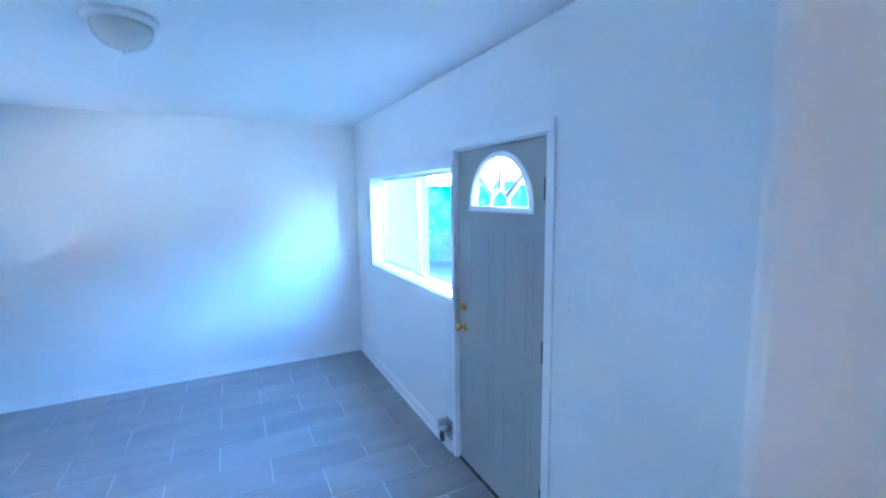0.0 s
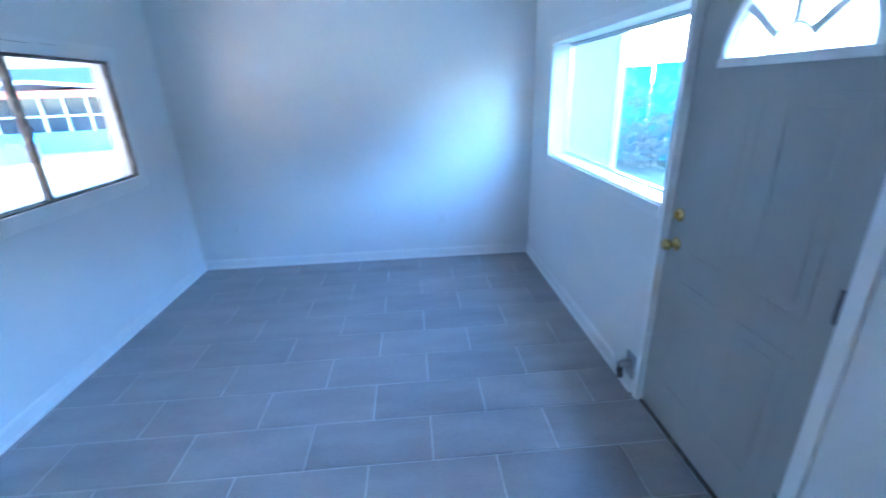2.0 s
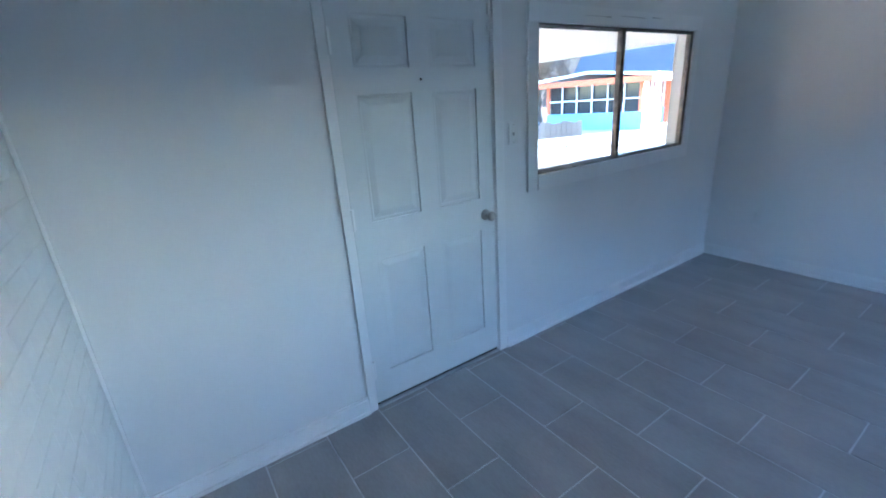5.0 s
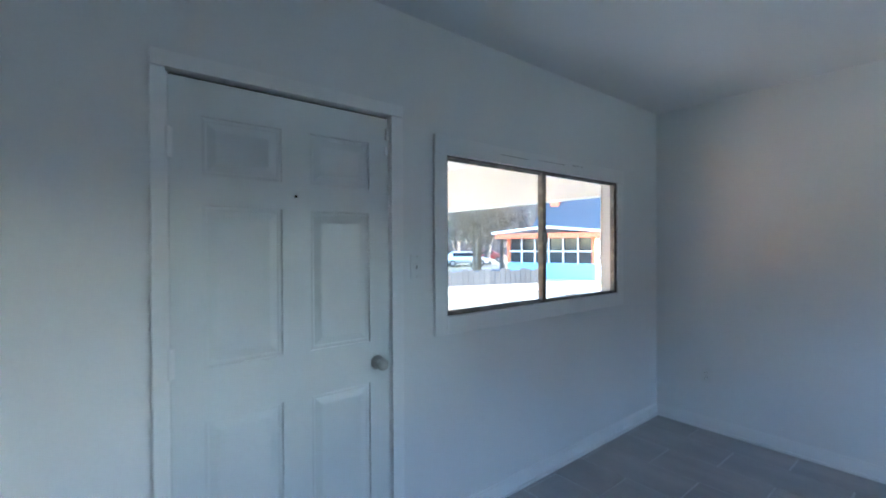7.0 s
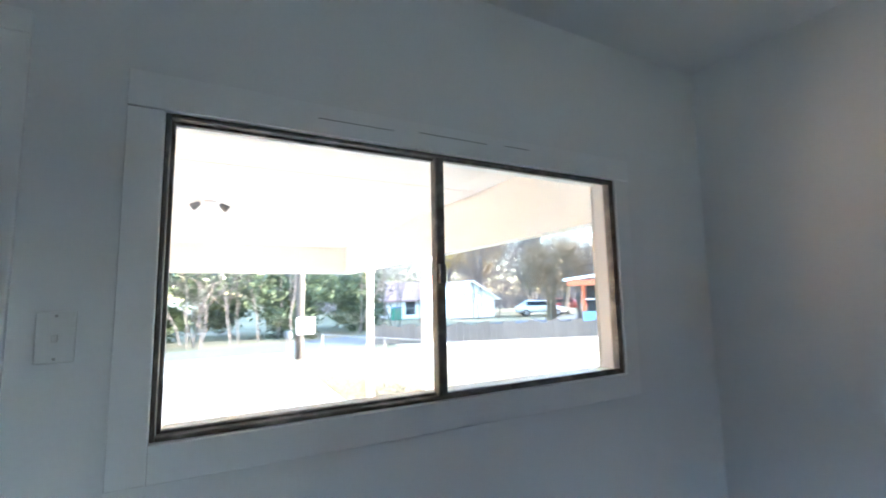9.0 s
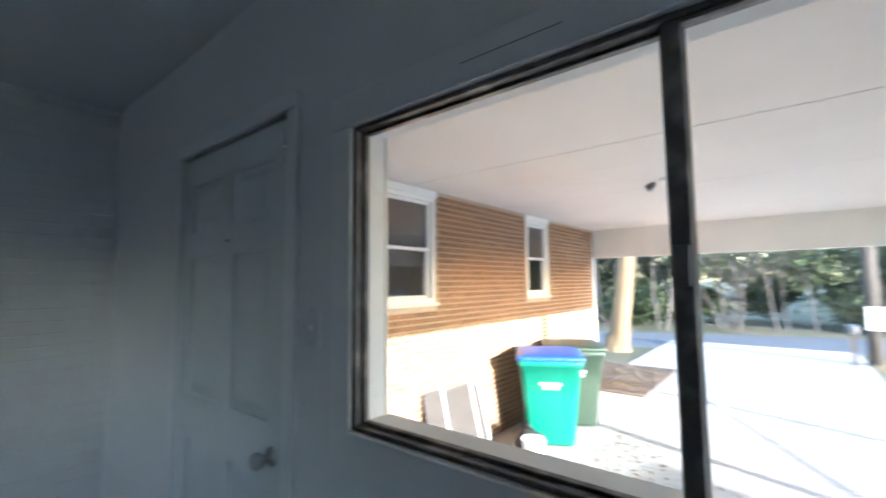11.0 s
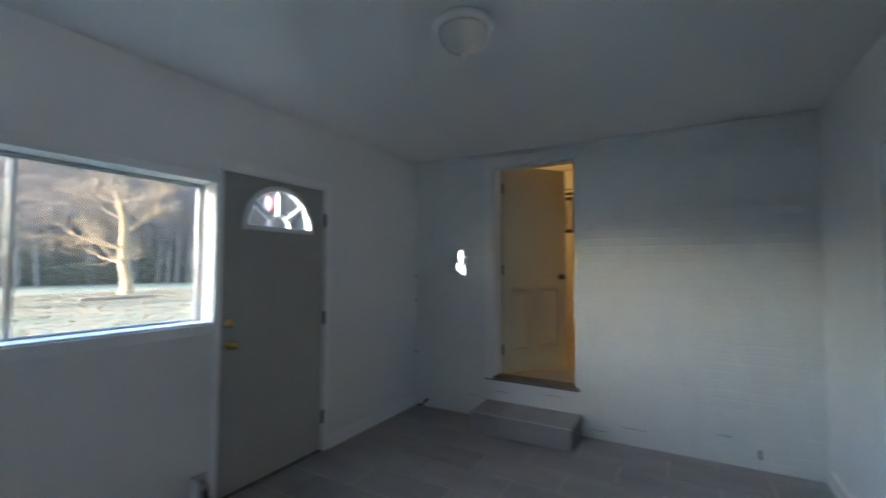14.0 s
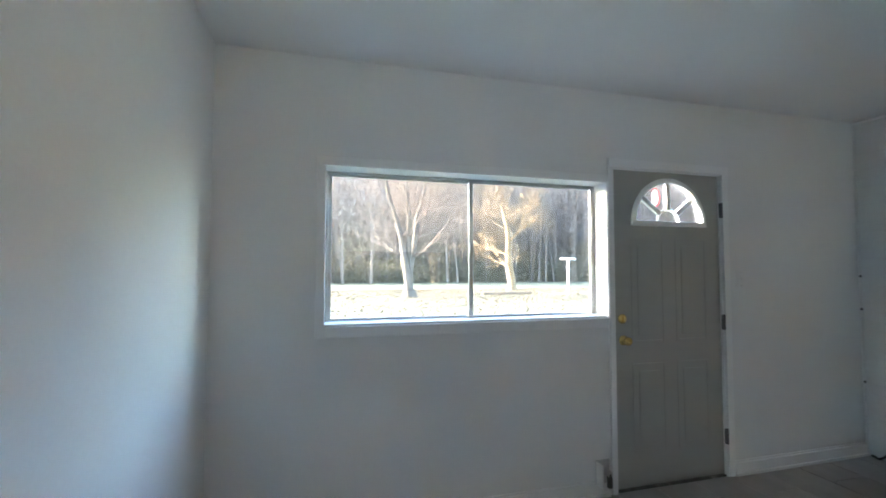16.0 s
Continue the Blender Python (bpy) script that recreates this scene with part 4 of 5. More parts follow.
structure("flower_bed", boxes(((-10.2, -0.6, G + 0.022), (-7.4, 1.15, G + 0.07)), bevel=0.03), SOIL, "dark mulch bed beside the driveway", "bed")
sticker = thing("sticker", "oval red and white sticker on fan light glass", "sticker", at=(DX + 0.0165, 1.842, 1.885))
oval = [(0.034 * math.cos(k * math.pi / 12), 0.062 * math.sin(k * math.pi / 12)) for k in range(24)]
bm = bmesh.new()
outer_loop = [bm.verts.new((0, y, z)) for y, z in oval]
inner_loop = [bm.verts.new((0, y * 0.8 + 0.005, z * 0.86)) for y, z in oval]
for k in range(24):
    bm.faces.new((outer_loop[k], outer_loop[(k + 1) % 24], inner_loop[(k + 1) % 24], inner_loop[k]))
part("border", bm, STICKRED, sticker, "red border")
bm = bmesh.new()
bm.faces.new([bm.verts.new((0, y * 0.8 + 0.005, z * 0.86)) for y, z in oval])
part("face", bm, STICKWHITE, sticker)

# ---- trees and far things ----


class Twigs:
    """Collects tapered branches as one mesh."""

    def __init__(self, seed):
        self.v, self.f, self.rng = [], [], random.Random(seed)

    def limb(self, pts, r0, r1, sides):
        base = len(self.v)
        n = len(pts)
        for i, p in enumerate(pts):
            d = (pts[min(i + 1, n - 1)] - pts[max(i - 1, 0)])
            a = d.orthogonal().normalized()
            b = d.cross(a).normalized()
            r = r0 + (r1 - r0) * i / (n - 1)
            for k in range(sides):
                w = 2 * math.pi * k / sides
                self.v.append(tuple(p + a * (r * math.cos(w)) + b * (r * math.sin(w))))
        for i in range(n - 1):
            for k in range(sides):
                self.f.append((base + i * sides + k, base + i * sides + (k + 1) % sides, base + (i + 1) * sides + (k + 1) % sides, base + (i + 1) * sides + k))

    def grow(self, p, d, length, r, depth, spread, kids, sides=5, up=0.15):
        g = self.rng
        pts = [p.copy()]
        n = 4 if depth > 1 else 3
        for i in range(n):
            d = (d + Vector((g.gauss(0, 0.13), g.gauss(0, 0.13), g.gauss(0, 0.1) + up * 0.3))).normalized()
            pts.append(pts[-1] + d * (length / n))
        self.limb(pts, r, r * 0.45, sides)
        if depth == 0:
            return
        for k in range(kids):
            s = g.uniform(0.3, 1.0)
            i = min(int(s * n), n - 1)
            at = pts[i].lerp(pts[i + 1], s * n - i)
            turn = Vector((g.gauss(0, 1), g.gauss(0, 1), g.gauss(0, 0.6))).normalized()
            self.grow(at, (d + turn * spread).normalized(), length * g.uniform(0.45, 0.7), max(r * (1 - 0.5 * s) * 0.5, 0.006), depth - 1, spread, kids, max(3, sides - 1), up)

    def leaf(self, c, size):
        g = self.rng
        a = Vector((g.gauss(0, 1), g.gauss(0, 1), g.gauss(0, 1))).normalized() * size
        b = a.orthogonal().normalized() * size * 0.5
        n = len(self.v)
        self.v += [tuple(c - a), tuple(c + b), tuple(c + a), tuple(c - b)]
        self.f.append((n, n + 1, n + 2, n + 3))

    def flat_leaf(self, c, size):
        g = self.rng
        w = g.uniform(0, 6.28)
        a = Vector((math.cos(w), math.sin(w), g.gauss(0, 0.25))) * size
        b = Vector((-math.sin(w), math.cos(w), g.gauss(0, 0.25))) * size * 0.6
        n = len(self.v)
        self.v += [tuple(c - a), tuple(c + b), tuple(c + a), tuple(c - b)]
        self.f.append((n, n + 1, n + 2, n + 3))

    def crown(self, centre, radii, count, size, clumps=14):
        g = self.rng
        heads = []
        for _ in range(clumps):
            w = Vector((g.gauss(0, 1), g.gauss(0, 1), g.gauss(0, 1))).normalized() * g.uniform(0.3, 0.85)
            heads.append((Vector((centre[0] + w.x * radii[0], centre[1] + w.y * radii[1], centre[2] + w.z * radii[2])), g.uniform(0.25, 0.5)))
        for _ in range(count):
            h, s = g.choice(heads)
            w = Vector((g.gauss(0, 0.6), g.gauss(0, 0.6), g.gauss(0, 0.5)))
            self.leaf(Vector((h.x + w.x * radii[0] * s, h.y + w.y * radii[1] * s, h.z + w.z * radii[2] * s)), size * g.uniform(0.6, 1.4))


def bare_tree(at, height, r, seed, label, bark, stems=1, kids=6, leaves=0, group=""):
    t = thing("tree", label, "tree", at=at, group=group)
    trunk = Twigs(seed)
    crown = Twigs(seed + 50)
    g = trunk.rng
    for s in range(stems):
        d = Vector((g.uniform(-0.15, 0.15), g.uniform(-0.15, 0.15), 1)).normalized()
        pts = [Vector((g.uniform(-0.1, 0.1) * stems, g.uniform(-0.1, 0.1) * stems, 0))]
        for i in range(7):
            d = (d + Vector((g.gauss(0, 0.09), g.gauss(0, 0.09), 0.12))).normalized()
            pts.append(pts[-1] + d * height * 0.7 / 7)
        trunk.limb([pts[0], *[p for p in pts[1:]]], r, r * 0.25, 10)
        for i in range(2, 8):
            for _ in range(3):
                w = Vector((g.gauss(0, 1), g.gauss(0, 1), 0.5)).normalized()
                crown.grow(pts[i], w, height * g.uniform(0.2, 0.42), r * 0.2 * (1 - i / 10), 3, 0.75, kids if i > 2 else 4, 5)
    flare = Twigs(1)
    flare.limb([Vector((0, 0, 0)), Vector((0, 0, 0.15)), Vector((0, 0, 0.5))], r * (1.35 + 0.2 * stems), r * (0.9 + 0.3 * (stems - 1)), 10)
    n = len(trunk.v)
    trunk.v += flare.v
    trunk.f += [tuple(n + i for i in f) for f in flare.f]
    raw_mesh("trunk", trunk.v, trunk.f, bark, t)
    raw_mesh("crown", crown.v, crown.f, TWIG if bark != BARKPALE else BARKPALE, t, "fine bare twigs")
    if leaves:
        lv = Twigs(seed + 90)
        lv.crown((0, 0, height * 0.65), (height * 0.35, height * 0.35, height * 0.3), leaves, 0.22)
        raw_mesh("leaves", lv.v, lv.f, AUTUMN, t, "sparse yellow leaves")
    return t


bare_tree((29.9, -1.4, G), 14, 0.27, 11, "grey bare multi-stemmed tree on the back lawn", BARK, 3, 7)
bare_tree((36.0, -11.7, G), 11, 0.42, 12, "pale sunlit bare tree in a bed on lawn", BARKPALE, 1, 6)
bare_tree((-12.6, -0.9, G), 16, 0.30, 13, "roadside tree trunk with its sunlit paleness in the bark colour", BARKPALE, 1, 4)
for k, (x, y, h) in enumerate(((-30, 30, 9), (-23.5, 27.5, 8), (-20.5, 33, 9), (-27, 36, 10), (-42, 30, 11), (-22, 40, 10))):
    bare_tree((x, y, G), h, 0.25, 30 + k, "bare winter tree behind the neighbouring lots", BARK, 1, 5, 0, "neighbourhood trees")
bare_tree((-23.6, 24.6, G), 6.5, 0.16, 44, "small tan tree dense with fine twigs", BARKPALE, 3, 6)
for k, (x, y, h) in enumerate(((-34, 31, 11), (-29, 37, 12), (-37, 27, 11), (-24, 42, 12), (-31, 33, 10))):
    bare_tree((x, y, G), h, 0.3, 80 + k, "bare winter tree behind the neighbouring lots", BARK, 2, 5, 0, "neighbourhood trees")
for k, (x, y, h) in enumerate(((-49, 29, 13), (-53, 36, 13))):
    bare_tree((x, y, G), h, 0.25, 40 + k, "tree with thin yellow autumn leaves", BARK, 1, 4, 9000, "yellow trees")

for k, (x, y, h) in enumerate(((-24, 46, 11), (-31, 50, 12), (-44, 40, 12))):
    t = thing("tree", "tall dark evergreen tree behind houses", "tree", at=(x, y, G), group="evergreen trees")
    tr = Twigs(60 + k)
    tr.limb([Vector((0, 0, 0)), Vector((0.1, 0, h * 0.5)), Vector((0, 0.1, h * 0.95))], 0.25, 0.05, 8)
    raw_mesh("trunk", tr.v, tr.f, BARK, t)
    cr = Twigs(70 + k)
    for j in range(9):
        cr.crown((0, 0, h * (0.3 + 0.075 * j)), (2.6 - 0.24 * j, 2.6 - 0.24 * j, 0.9), 500, 0.2, 9)
    raw_mesh("crown", cr.v, cr.f, EVERGREEN, t)

woods = Twigs(5)
g = woods.rng
for k in range(430):
    x, y = g.uniform(54, 95), g.uniform(-90, 25)
    h = g.uniform(12, 23)
    r = g.uniform(0.08, 0.22)
    base = Vector((x, y, G))
    top = base + Vector((g.gauss(0, 0.8), g.gauss(0, 0.8), h))
    woods.limb([base, base.lerp(top, 0.5) + Vector((g.gauss(0, 0.3), g.gauss(0, 0.3), 0)), top], r, 0.03, 4)
    for j in range(11):
        s = g.uniform(0.2, 0.97)
        w = Vector((g.gauss(0, 1), g.gauss(0, 1), 0.55)).normalized()
        woods.grow(base.lerp(top, s), w, h * g.uniform(0.12, 0.28), 0.05, 1, 0.8, 9, 3)
tagged(raw_mesh("woods", woods.v, woods.f, WOODS), "bare brown winter woods beyond the lawn", "woods", kind="stuff")
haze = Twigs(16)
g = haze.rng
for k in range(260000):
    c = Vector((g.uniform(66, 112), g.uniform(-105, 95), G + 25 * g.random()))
    # Added unseen stretch past y 30, kept low to block only horizon sky light.
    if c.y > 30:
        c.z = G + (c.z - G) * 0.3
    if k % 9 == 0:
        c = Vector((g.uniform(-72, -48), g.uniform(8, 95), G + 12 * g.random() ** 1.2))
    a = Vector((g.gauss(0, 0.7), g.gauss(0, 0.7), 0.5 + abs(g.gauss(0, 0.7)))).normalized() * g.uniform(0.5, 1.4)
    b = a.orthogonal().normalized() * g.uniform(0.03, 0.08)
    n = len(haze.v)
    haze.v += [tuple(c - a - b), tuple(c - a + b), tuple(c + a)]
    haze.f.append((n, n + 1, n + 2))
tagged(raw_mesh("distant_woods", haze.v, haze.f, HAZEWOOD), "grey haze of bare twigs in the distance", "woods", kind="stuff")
under = Twigs(6)
g = under.rng
for k in range(95000):
    x, y = 57 + abs(g.gauss(0, 5)), g.uniform(-90, 25)
    top = 3.0 + 1.9 * noise.noise(Vector((y * 0.15, 3, 0))) + 1.2 * noise.noise(Vector((y * 0.5, 7, 0)))
    under.leaf(Vector((x, y, G + g.random() ** 1.3 * max(top, 0.6) * (1 + (x - 57) * 0.16))), g.uniform(0.06, 0.19))
tagged(raw_mesh("undergrowth", under.v, under.f, BRUSH), "dry olive and brown undergrowth along the woods", "brush", kind="stuff")
hedge = Twigs(8)
g = hedge.rng
for k in range(70):
    x, y = g.uniform(-26, -20.5), g.uniform(-22, 12)
    x -= 0.3 * max(y - 1, 0)
    z = g.uniform(0.5, 4.6)
    hedge.crown((x, y, G + z), (1.7, 1.7, 1.2), 1500, 0.13, 9)
tagged(raw_mesh("roadside_shrubs", hedge.v, hedge.f, EVERGREEN), "dense dark green shrubs across the road", "shrubs", kind="stuff")
shrub = Twigs(18)
g = shrub.rng
for k in range(46):
    shrub.crown((g.uniform(3.5, 11), g.uniform(11.3, 12.6), G + g.uniform(0.1, 2.3)), (0.8, 0.6, 0.7), 110, 0.06, 5)
tagged(raw_mesh("yard_shrubs", shrub.v, shrub.f, BRUSH), "dry tangled shrubs before the blue fence", "shrubs", kind="stuff")
thicket = Twigs(9)
g = thicket.rng
for k in range(90):
    base = Vector((g.uniform(-40, -19.5), g.uniform(-30, 45), G)) if k % 3 else Vector((g.uniform(-19.8, -18.8), g.uniform(-14, 12), G))
    base.x -= 0.3 * max(base.y, 0)
    if -26 < base.x and base.y > 12:
        base.x -= 26
    thicket.grow(base, Vector((g.gauss(0, 0.1), g.gauss(0, 0.1), 1)), g.uniform(2.5, 7), 0.05, 2, 0.6, 7, 4, 0.2)
tagged(raw_mesh("thicket", thicket.v, thicket.f, WOODS), "bare brown thicket along the road", "brush", kind="stuff")
litter = Twigs(10)
g = litter.rng
for k in range(42000):
    x, y = 12 + 28 * g.random() ** 0.8, g.uniform(-24, 12)
    litter.flat_leaf(Vector((x, y, G + g.uniform(0.01, 0.05))), g.uniform(0.035, 0.09))
for k in range(2200):
    litter.flat_leaf(Vector((g.uniform(-13, -1), g.uniform(5.1, 11), G + g.uniform(0.005, 0.02))), g.uniform(0.012, 0.03))
for k in range(1200):
    litter.flat_leaf(Vector((g.uniform(-10.1, -7.45), g.uniform(-0.5, 1.1), G + g.uniform(0.07, 0.1))), g.uniform(0.02, 0.05))
for k in range(260):
    litter.flat_leaf(Vector((g.gauss(-4.3, 0.8), 1.25 + abs(g.gauss(0, 0.45)), GS + g.uniform(0.003, 0.012))), g.uniform(0.012, 0.035))
tagged(raw_mesh("fallen_leaves", litter.v, litter.f, LEAFLITTER), "scattered tan fallen leaves on the lawns", "leaves", kind="stuff")

blades = Twigs(21)
g = blades.rng
for k in range(100000):
    x, y = g.uniform(-14, -0.5), 4.66 + 7 * g.random() ** 1.4
    h, w = g.uniform(0.02, 0.075), g.uniform(0, 6.28)
    d = Vector((math.cos(w), math.sin(w), 0)) * g.uniform(0.004, 0.009)
    tip = Vector((x + g.gauss(0, 0.03), y + g.gauss(0, 0.03), G + h))
    n = len(blades.v)
    blades.v += [(x - d.x, y - d.y, G), (x + d.x, y + d.y, G), tuple(tip)]
    blades.f.append((n, n + 1, n + 2))
tagged(raw_mesh("dry_grass", blades.v, blades.f, DRYGRASS), "tan dry grass beside the carport", "grass", kind="stuff")
log = thing("bed_edging", "low dark timber edging beside the pale tree", "edging", at=(31.2, -9.2, G))
part("timber", boxes(((-0.15, -2.0, 0.0), (0.15, 2.0, 0.18)), bevel=0.03), SOIL, log)
tp = thing("clothesline_post", "white T-shaped clothesline post on the lawn", "post", at=(29.8, -13.6, G))
part("upright", tube([(0, 0, 0), (0, 0, 2.75)], 0.09, 12), SIDING, tp, "", True)
part("crossbar", tube([(0.05, -0.65, 2.72), (-0.05, 0.65, 2.72)], 0.08, 12), SIDING, tp, "", True)
fb = thing("blue_fence", "faded blue tarp fence behind the yard", "fence", at=(7.2, 13.8, G), turn=-15)
for k in range(-2, 9):
    part("panel", boxes(((-5 + 1.2 * k, -0.02 + 0.02 * (k % 2), 0), (-5 + 1.2 * k + 1.19, 0.03 + 0.02 * (k % 2), 2.8 + 0.08 * math.sin(k * 2.1))), bevel=0.01), BLUEFENCE, fb)

up = thing("utility_pole", "grey wooden utility pole with white sign", "pole", at=(-13.6, 4.75, G))
part("pole", tube([(0, 0, 0), (0.03, 0, 4), (0.05, 0, 9)], 0.14, 12), BARK, up, "", True)
part("sign", boxes(((0.16, -0.12, 0.85), (0.18, 0.45, 1.4)), bevel=0.004), PLASTIC, up, "white sign board")
mb = thing("mailbox", "dark mailbox on a post beside the driveway", "mailbox", at=(-13.3, 4.35, G))
part("post", boxes(((-0.05, -0.05, 0), (0.05, 0.05, 0.75))), BARK, mb)
part("box", boxes(((-0.22, -0.1, 0.75), (0.22, 0.1, 0.98)), bevel=0.04), HINGE, mb)
fe = thing("wire_fence", "low grey chain link fence with thin posts", "fence", at=(-10.3, 4.8, G), turn=28)
for k in range(8):
    part("post", tube([(2.2 * k, 0, 0), (2.2 * k, 0, 1.08)], 0.022, 8), GALVANIZED, fe)
part("rail", tube([(0, 0, 1.06), (7, 0, 1.05), (15.4, 0, 1.06)], 0.016, 8), GALVANIZED, fe)
wires = Twigs(31)
for k in range(260):
    for lean in (-1, 1):
        x = 0.065 * k - 0.8
        p, q = Vector((x, 0.02, 0.04)), Vector((x + lean * 0.98, 0.02, 1.02))
        if 0 <= min(p.x, q.x) and max(p.x, q.x) <= 15.4:
            wires.limb([p, q], 0.0016, 0.0016, 3)
raw_mesh("wire_mesh", wires.v, wires.f, GALVANIZED, fe, "diamond wire mesh")


# ---- neighbouring houses ----
def gable_house(t, wx, wy, eave, ridge, wall_m, roof_m, over=0.4):
    """Walls and a ridged roof along local x."""
    bm = boxes(((-wx / 2, -wy / 2, 0), (wx / 2, wy / 2, eave)))
    for s in (-1, 1):
        x = s * (wx / 2 - 0.01)
        bm.faces.new([bm.verts.new(p) for p in ((x, -wy / 2, eave), (x, wy / 2, eave), (x, 0, ridge - 0.08))])
    part("wall", bm, wall_m, t)
    bm = bmesh.new()
    hx = wx / 2 + over
    drop = (ridge - eave) / (wy / 2) * over
    prof = [(-wy / 2 - over, eave - drop), (0, ridge), (wy / 2 + over, eave - drop), (wy / 2 + over, eave - drop + 0.14), (0, ridge + 0.15), (-wy / 2 - over, eave - drop + 0.14)]
    rings = [[bm.verts.new((x, y, z)) for y, z in prof] for x in (-hx, hx)]
    for i in range(6):
        bm.faces.new((rings[0][i], rings[0][(i + 1) % 6], rings[1][(i + 1) % 6], rings[1][i]))
    for r in rings:
        bm.faces.new((r[0], r[1], r[4], r[5]))
        bm.faces.new((r[1], r[2], r[3], r[4]))
    return part("roof", bm, roof_m, t)


def house_window(t, x, y, z, w, h):
    f = part("window", boxes(((x - w / 2 - 0.07, y - 0.05, z - 0.07), (x + w / 2 + 0.07, y + 0.03, z + h + 0.07)), bevel=0.01), HOUSEWHITE, t)
    for k in range(2):
        part("pane", boxes(((x - w / 2, y - 0.065, z + k * h / 2 + 0.02), (x + w / 2, y - 0.04, z + (k + 1) * h / 2 - 0.02))), CARGLASS, f, "dark glass")


porch = thing("porch_house", "pale blue screened porch with orange trim and white roof", "house", at=(-14.4, 21.9, G), turn=17)
part("base_wall", boxes(((-2.75, 0, 0), (2.75, 0.2, 0.95)), ((2.55, 0.2, 0), (2.75, 5.0, 0.95)), ((-2.75, 0.2, 0), (-2.55, 5.0, 0.95))), PORCHBLUE, porch, "pale blue block wall")
for k in range(7):
    x = -2.7 + 0.885 * k
    end = k in (0, 6)
    part("post", boxes(((x - (0.09 if end else 0.03), 0.02, 0.95), (x + (0.09 if end else 0.03), 0.18, 2.45)), bevel=0.01), ORANGE if end else HOUSEWHITE, porch)
for k in range(5):
    part("post", boxes(((2.57, 1.0 + k, 0.95), (2.7, 1.08 + k, 2.45))), HOUSEWHITE, porch)
part("rail", boxes(((-2.7, 0.05, 1.62), (2.7, 0.12, 1.69)), ((2.6, 0.2, 1.62), (2.67, 5.0, 1.69))), HOUSEWHITE, porch)
part("screen", boxes(((-2.6, 0.24, 0.95), (2.5, 0.26, 2.45)), ((2.5, 0.3, 0.95), (2.52, 5.0, 2.45))), CARGLASS, porch, "dark insect screen")
part("fascia", boxes(((-3.3, -0.65, 2.45), (3.3, -0.55, 2.75)), ((-2.75, 0.0, 2.45), (2.75, 0.2, 2.75)), ((3.2, -0.55, 2.45), (3.3, 5.0, 2.75))), ORANGE, porch, "orange fascia board")
bm = bmesh.new()
rings = [[bm.verts.new((x, y, z + h)) for x, z in ((-3.5, 2.72), (0, 3.05), (3.5, 2.72)) for h in (0, 0.14)] for y in (-0.75, 5.0)]
for a, b in ((0, 2), (2, 4)):
    for r in rings:
        bm.faces.new((r[a], r[b], r[b + 1], r[a + 1]))
    for o in (0, 1):
        bm.faces.new((rings[0][a + o], rings[0][b + o], rings[1][b + o], rings[1][a + o]))
for a in (0, 4):
    bm.faces.new((rings[0][a], rings[0][a + 1], rings[1][a + 1], rings[1][a]))
part("roof", bm, HOUSEWHITE, porch, "low white metal roof")
big = thing("blue_roof_house", "house with steep blue-grey shingle roof", "house", at=(-16.8, 30.6, G), turn=17)
r = gable_house(big, 6.4, 8, 2.9, 6.2, ORANGE, ROOFBLUE)
part("chimney", boxes(((-2.9, -1.6, 4.4), (-2.2, -0.9, 6.9)), bevel=0.02), ORANGE, r, "orange brick chimney")
wh = thing("white_house", "long white house with brown shingle roof", "house", at=(-38.5, 20.0, G - 0.6), turn=80)
r = gable_house(wh, 13, 8, 2.3, 3.9, HOUSEWHITE, ROOFBROWN)
part("chimney", boxes(((1.4, -0.35, 3.4), (2.0, 0.35, 4.7)), bevel=0.02), ORANGE, r, "red brick chimney")
for x in (-4.2, -1.5):
    house_window(wh, x, -4.0, 0.95, 0.9, 1.2)
wing = thing("white_house_wing", "white gabled wing with dark windows", "house", at=(-34.6, 23.0, G - 0.6), turn=-10)
gable_house(wing, 6, 4.4, 2.4, 3.8, HOUSEWHITE, HOUSEWHITE)
for x in (-1.8, 0.2, 1.6):
    house_window(wing, x, -2.2, 0.9, 0.85, 1.15)
tb = thing("teal_bin", "teal wheeled bin beside the white house", "bin", at=(-33.4, 15.9, G), turn=80)
part("bin_body", boxes(((-0.42, -0.4, 0), (0.42, 0.4, 1.05)), bevel=0.06), BINGREEN, tb)
part("lid", boxes(((-0.45, -0.44, 1.051), (0.45, 0.44, 1.14)), bevel=0.03), BINBLUE, tb)
gf = thing("board_fence", "low weathered grey board fence between the lots", "fence", at=(-16.3, 8.2, G), turn=72)
for k in range(38):
    part("board", boxes(((k * 0.3, 0, 0.02), (k * 0.3 + 0.285, 0.03, 0.78 + 0.07 * math.sin(k * 1.7)))), FENCEGREY, gf)


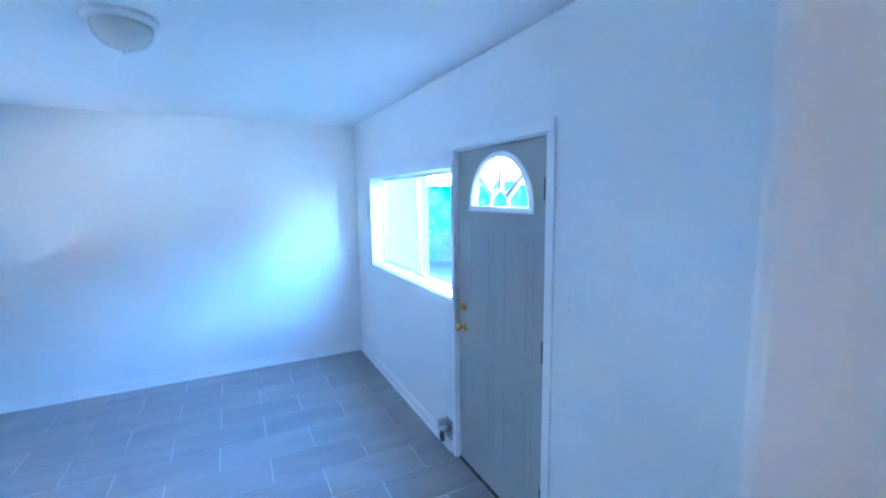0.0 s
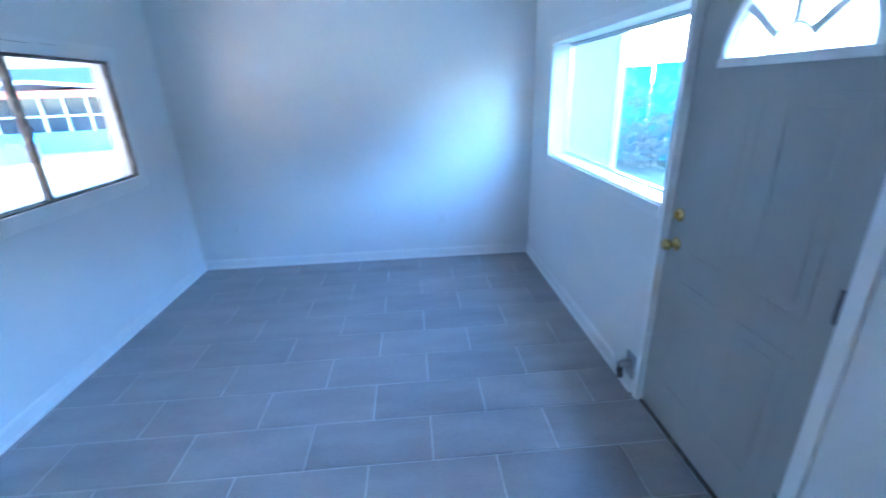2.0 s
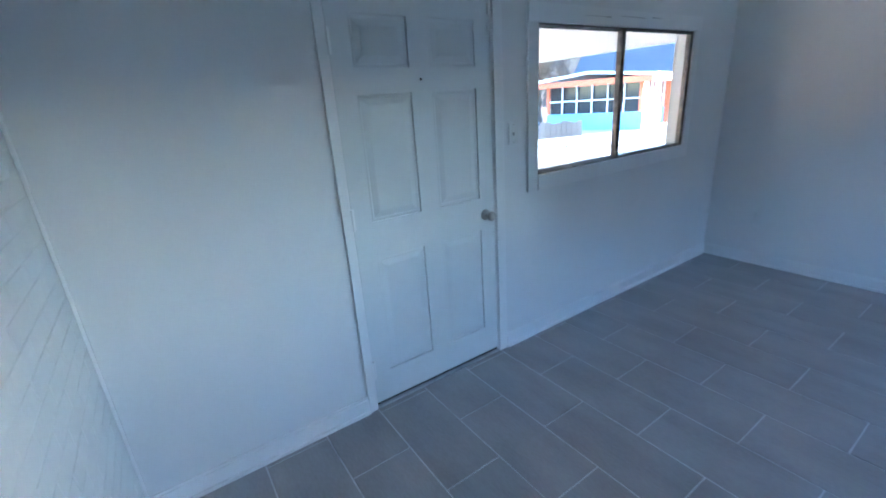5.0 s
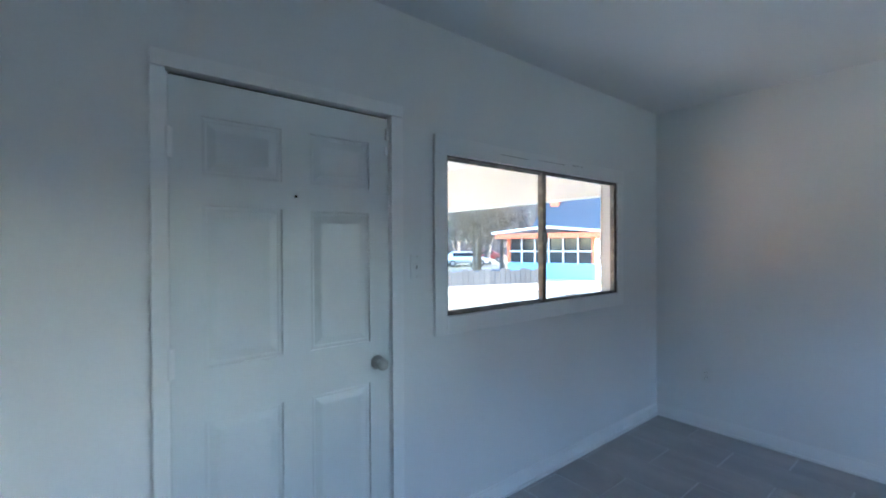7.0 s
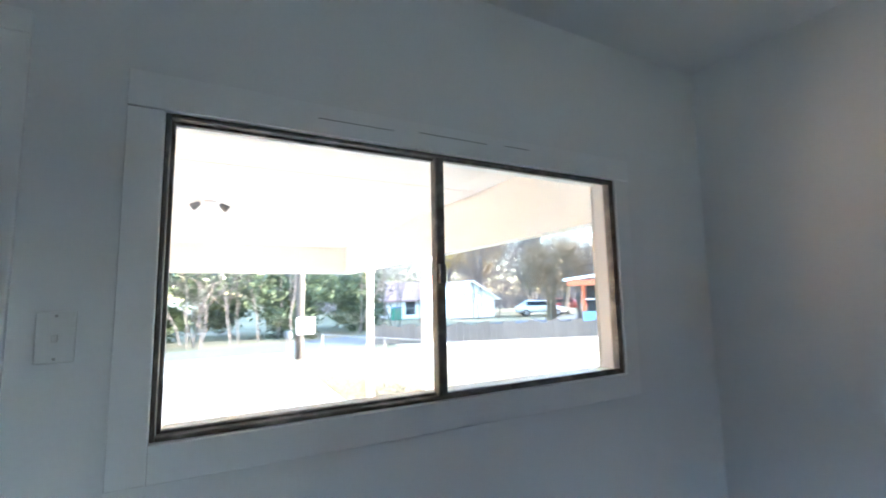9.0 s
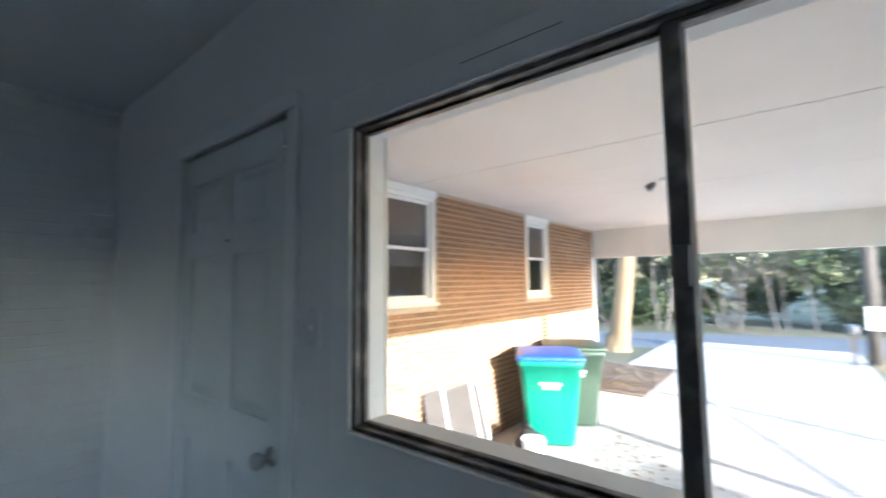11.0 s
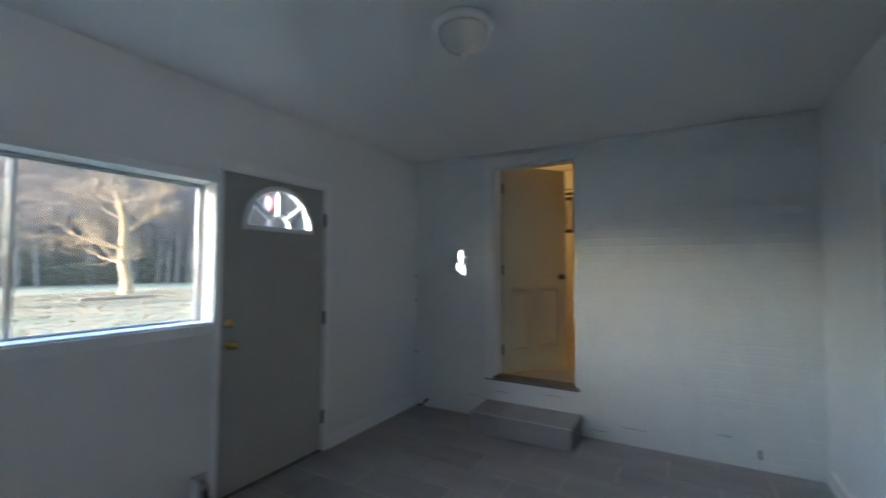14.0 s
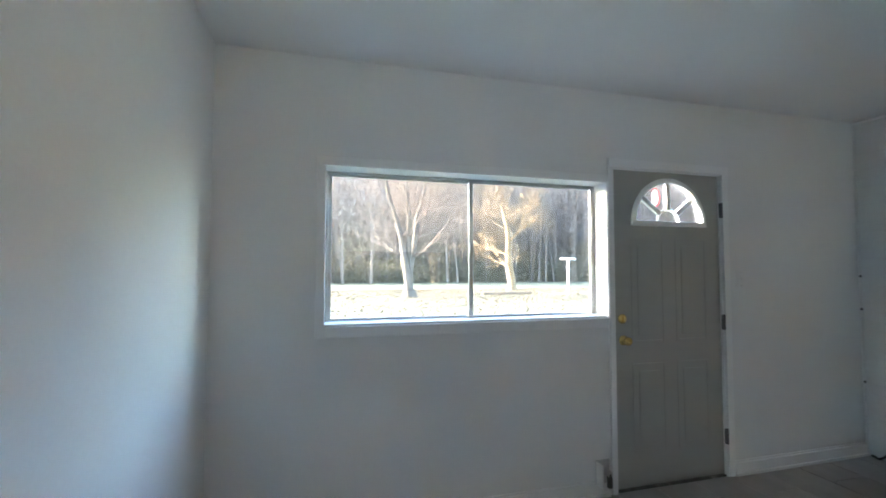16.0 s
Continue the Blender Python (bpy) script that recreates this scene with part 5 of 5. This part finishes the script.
def parked_car(at, turn, paint, label):
    t = thing("car", label, "car", at=at, turn=turn, group="cars parked by the road")
    bm = bmesh.new()
    side = [(-2.2, 0.35), (2.2, 0.35), (2.25, 0.75), (1.3, 0.92), (0.6, 1.42), (-1.2, 1.45), (-1.9, 0.95), (-2.25, 0.85)]
    rings = [[bm.verts.new((x * (1 if abs(y) < 0.8 else 0.98), y * (0.86 if z > 1.2 else 1), z)) for x, z in side] for y in (-0.88, 0.88)]
    for i in range(8):
        bm.faces.new((rings[0][i], rings[0][(i + 1) % 8], rings[1][(i + 1) % 8], rings[1][i]))
    for r in rings:
        bm.faces.new(r)
    bmesh.ops.bevel(bm, geom=bm.edges[:], offset=0.06, segments=2, affect="EDGES")
    part("body", bm, paint, t, "", True)
    for y in (-0.84, 0.84):
        part("side_window", boxes(((-1.35, y - 0.03, 0.98), (0.75, y + 0.03, 1.34)), bevel=0.02), CARGLASS, t)
    for x in (-1.4, 1.4):
        for y in (-0.8, 0.8):
            w = part("wheel", shift(lathe([(0, -0.1), (0.28, -0.1), (0.32, -0.06), (0.32, 0.06), (0.28, 0.1), (0, 0.1)], 20, "y"), Matrix.Translation((x, y, 0.32))), BLACK, t)
            part("rim", shift(lathe([(0, -0.105), (0.19, -0.105), (0.19, 0.105), (0, 0.105)], 14, "y"), Matrix.Translation((x, y, 0.32))), ALUMINIUM, w)
    return t


parked_car((-29.5, 28.5, G), 60, CARWHITE, "pale parked car near the bare trees")
parked_car((-36, 38, G), 40, CARRED, "red parked car behind the fence")

# ---- floor tiles ----
TILE_L, TILE_W, JOINT = 0.61, 0.294, 0.0052
tile_meshes = {}


def tile_mesh(w, d):
    key = (round(w, 3), round(d, 3))
    if key not in tile_meshes:
        e = 0.001
        vs = [(0, 0, -0.006), (w, 0, -0.006), (w, d, -0.006), (0, d, -0.006), (e, e, 0), (w - e, e, 0), (w - e, d - e, 0), (e, d - e, 0)]
        me = bpy.data.meshes.new("tile")
        me.from_pydata(vs, [], [(4, 5, 6, 7), (0, 1, 5, 4), (1, 2, 6, 5), (2, 3, 7, 6), (3, 0, 4, 7)])
        me.materials.append(TILE)
        tile_meshes[key] = me
    return tile_meshes[key]


row = -1
while 0.148 + TILE_W * row < L:
    y0, y1 = max(0.148 + TILE_W * row, 0.001), min(0.148 + TILE_W * (row + 1), L - 0.001)
    x = (1.873 if row % 2 else 2.18) - TILE_L * 4
    while x < W:
        x0, x1 = max(x, 0.001), min(x + TILE_L, W - 0.001)
        if x1 - x0 > 0.02 and y1 - y0 > 0.02:
            ob = new("tile", tile_mesh(x1 - x0 - JOINT, y1 - y0 - JOINT))
            ob.parent = floor
            ob.location = (x0 + JOINT / 2, y0 + JOINT / 2, random.uniform(-0.0006, 0.0006))
        x += TILE_L
    row += 1

# ---- bricks ----
PAINTED_FREE = [(DOORWAY[0] - 0.005, DOORWAY[1] + 0.085, DOORWAY[2] - 0.03, DOORWAY[3] + 0.085)]
brickwork(wall_near, 0.0, W, 0.0, H - 0.02, -0.004, PAINTED_FREE, BRICKPAINT, 0.0021, 0.006, (0.0, 1.66, 0.0, 2.0), "painted_bricks", 3)
outer_wall = structure("brick_facing", wall_mesh("x", -0.003, -0.0005, -8.25, -0.116, G, 2.62, [BWIN_A, BWIN_B, BWIN_C]), MORTAR, "orange brown brick house wall under the carport", "wall")
brickwork(outer_wall, -8.25, -0.116, G, CZ, -0.001, [(a - 0.035, b + 0.035, c - 0.04, 2.61) for a, b, c, d in (BWIN_A, BWIN_B, BWIN_C)] + [(-2.1, -1.7, 1.21, 2.61)], BRICK, 0.0075, 0.011, (-5.2, -3.1, 0.75, 2.6), "facing_bricks", 4)
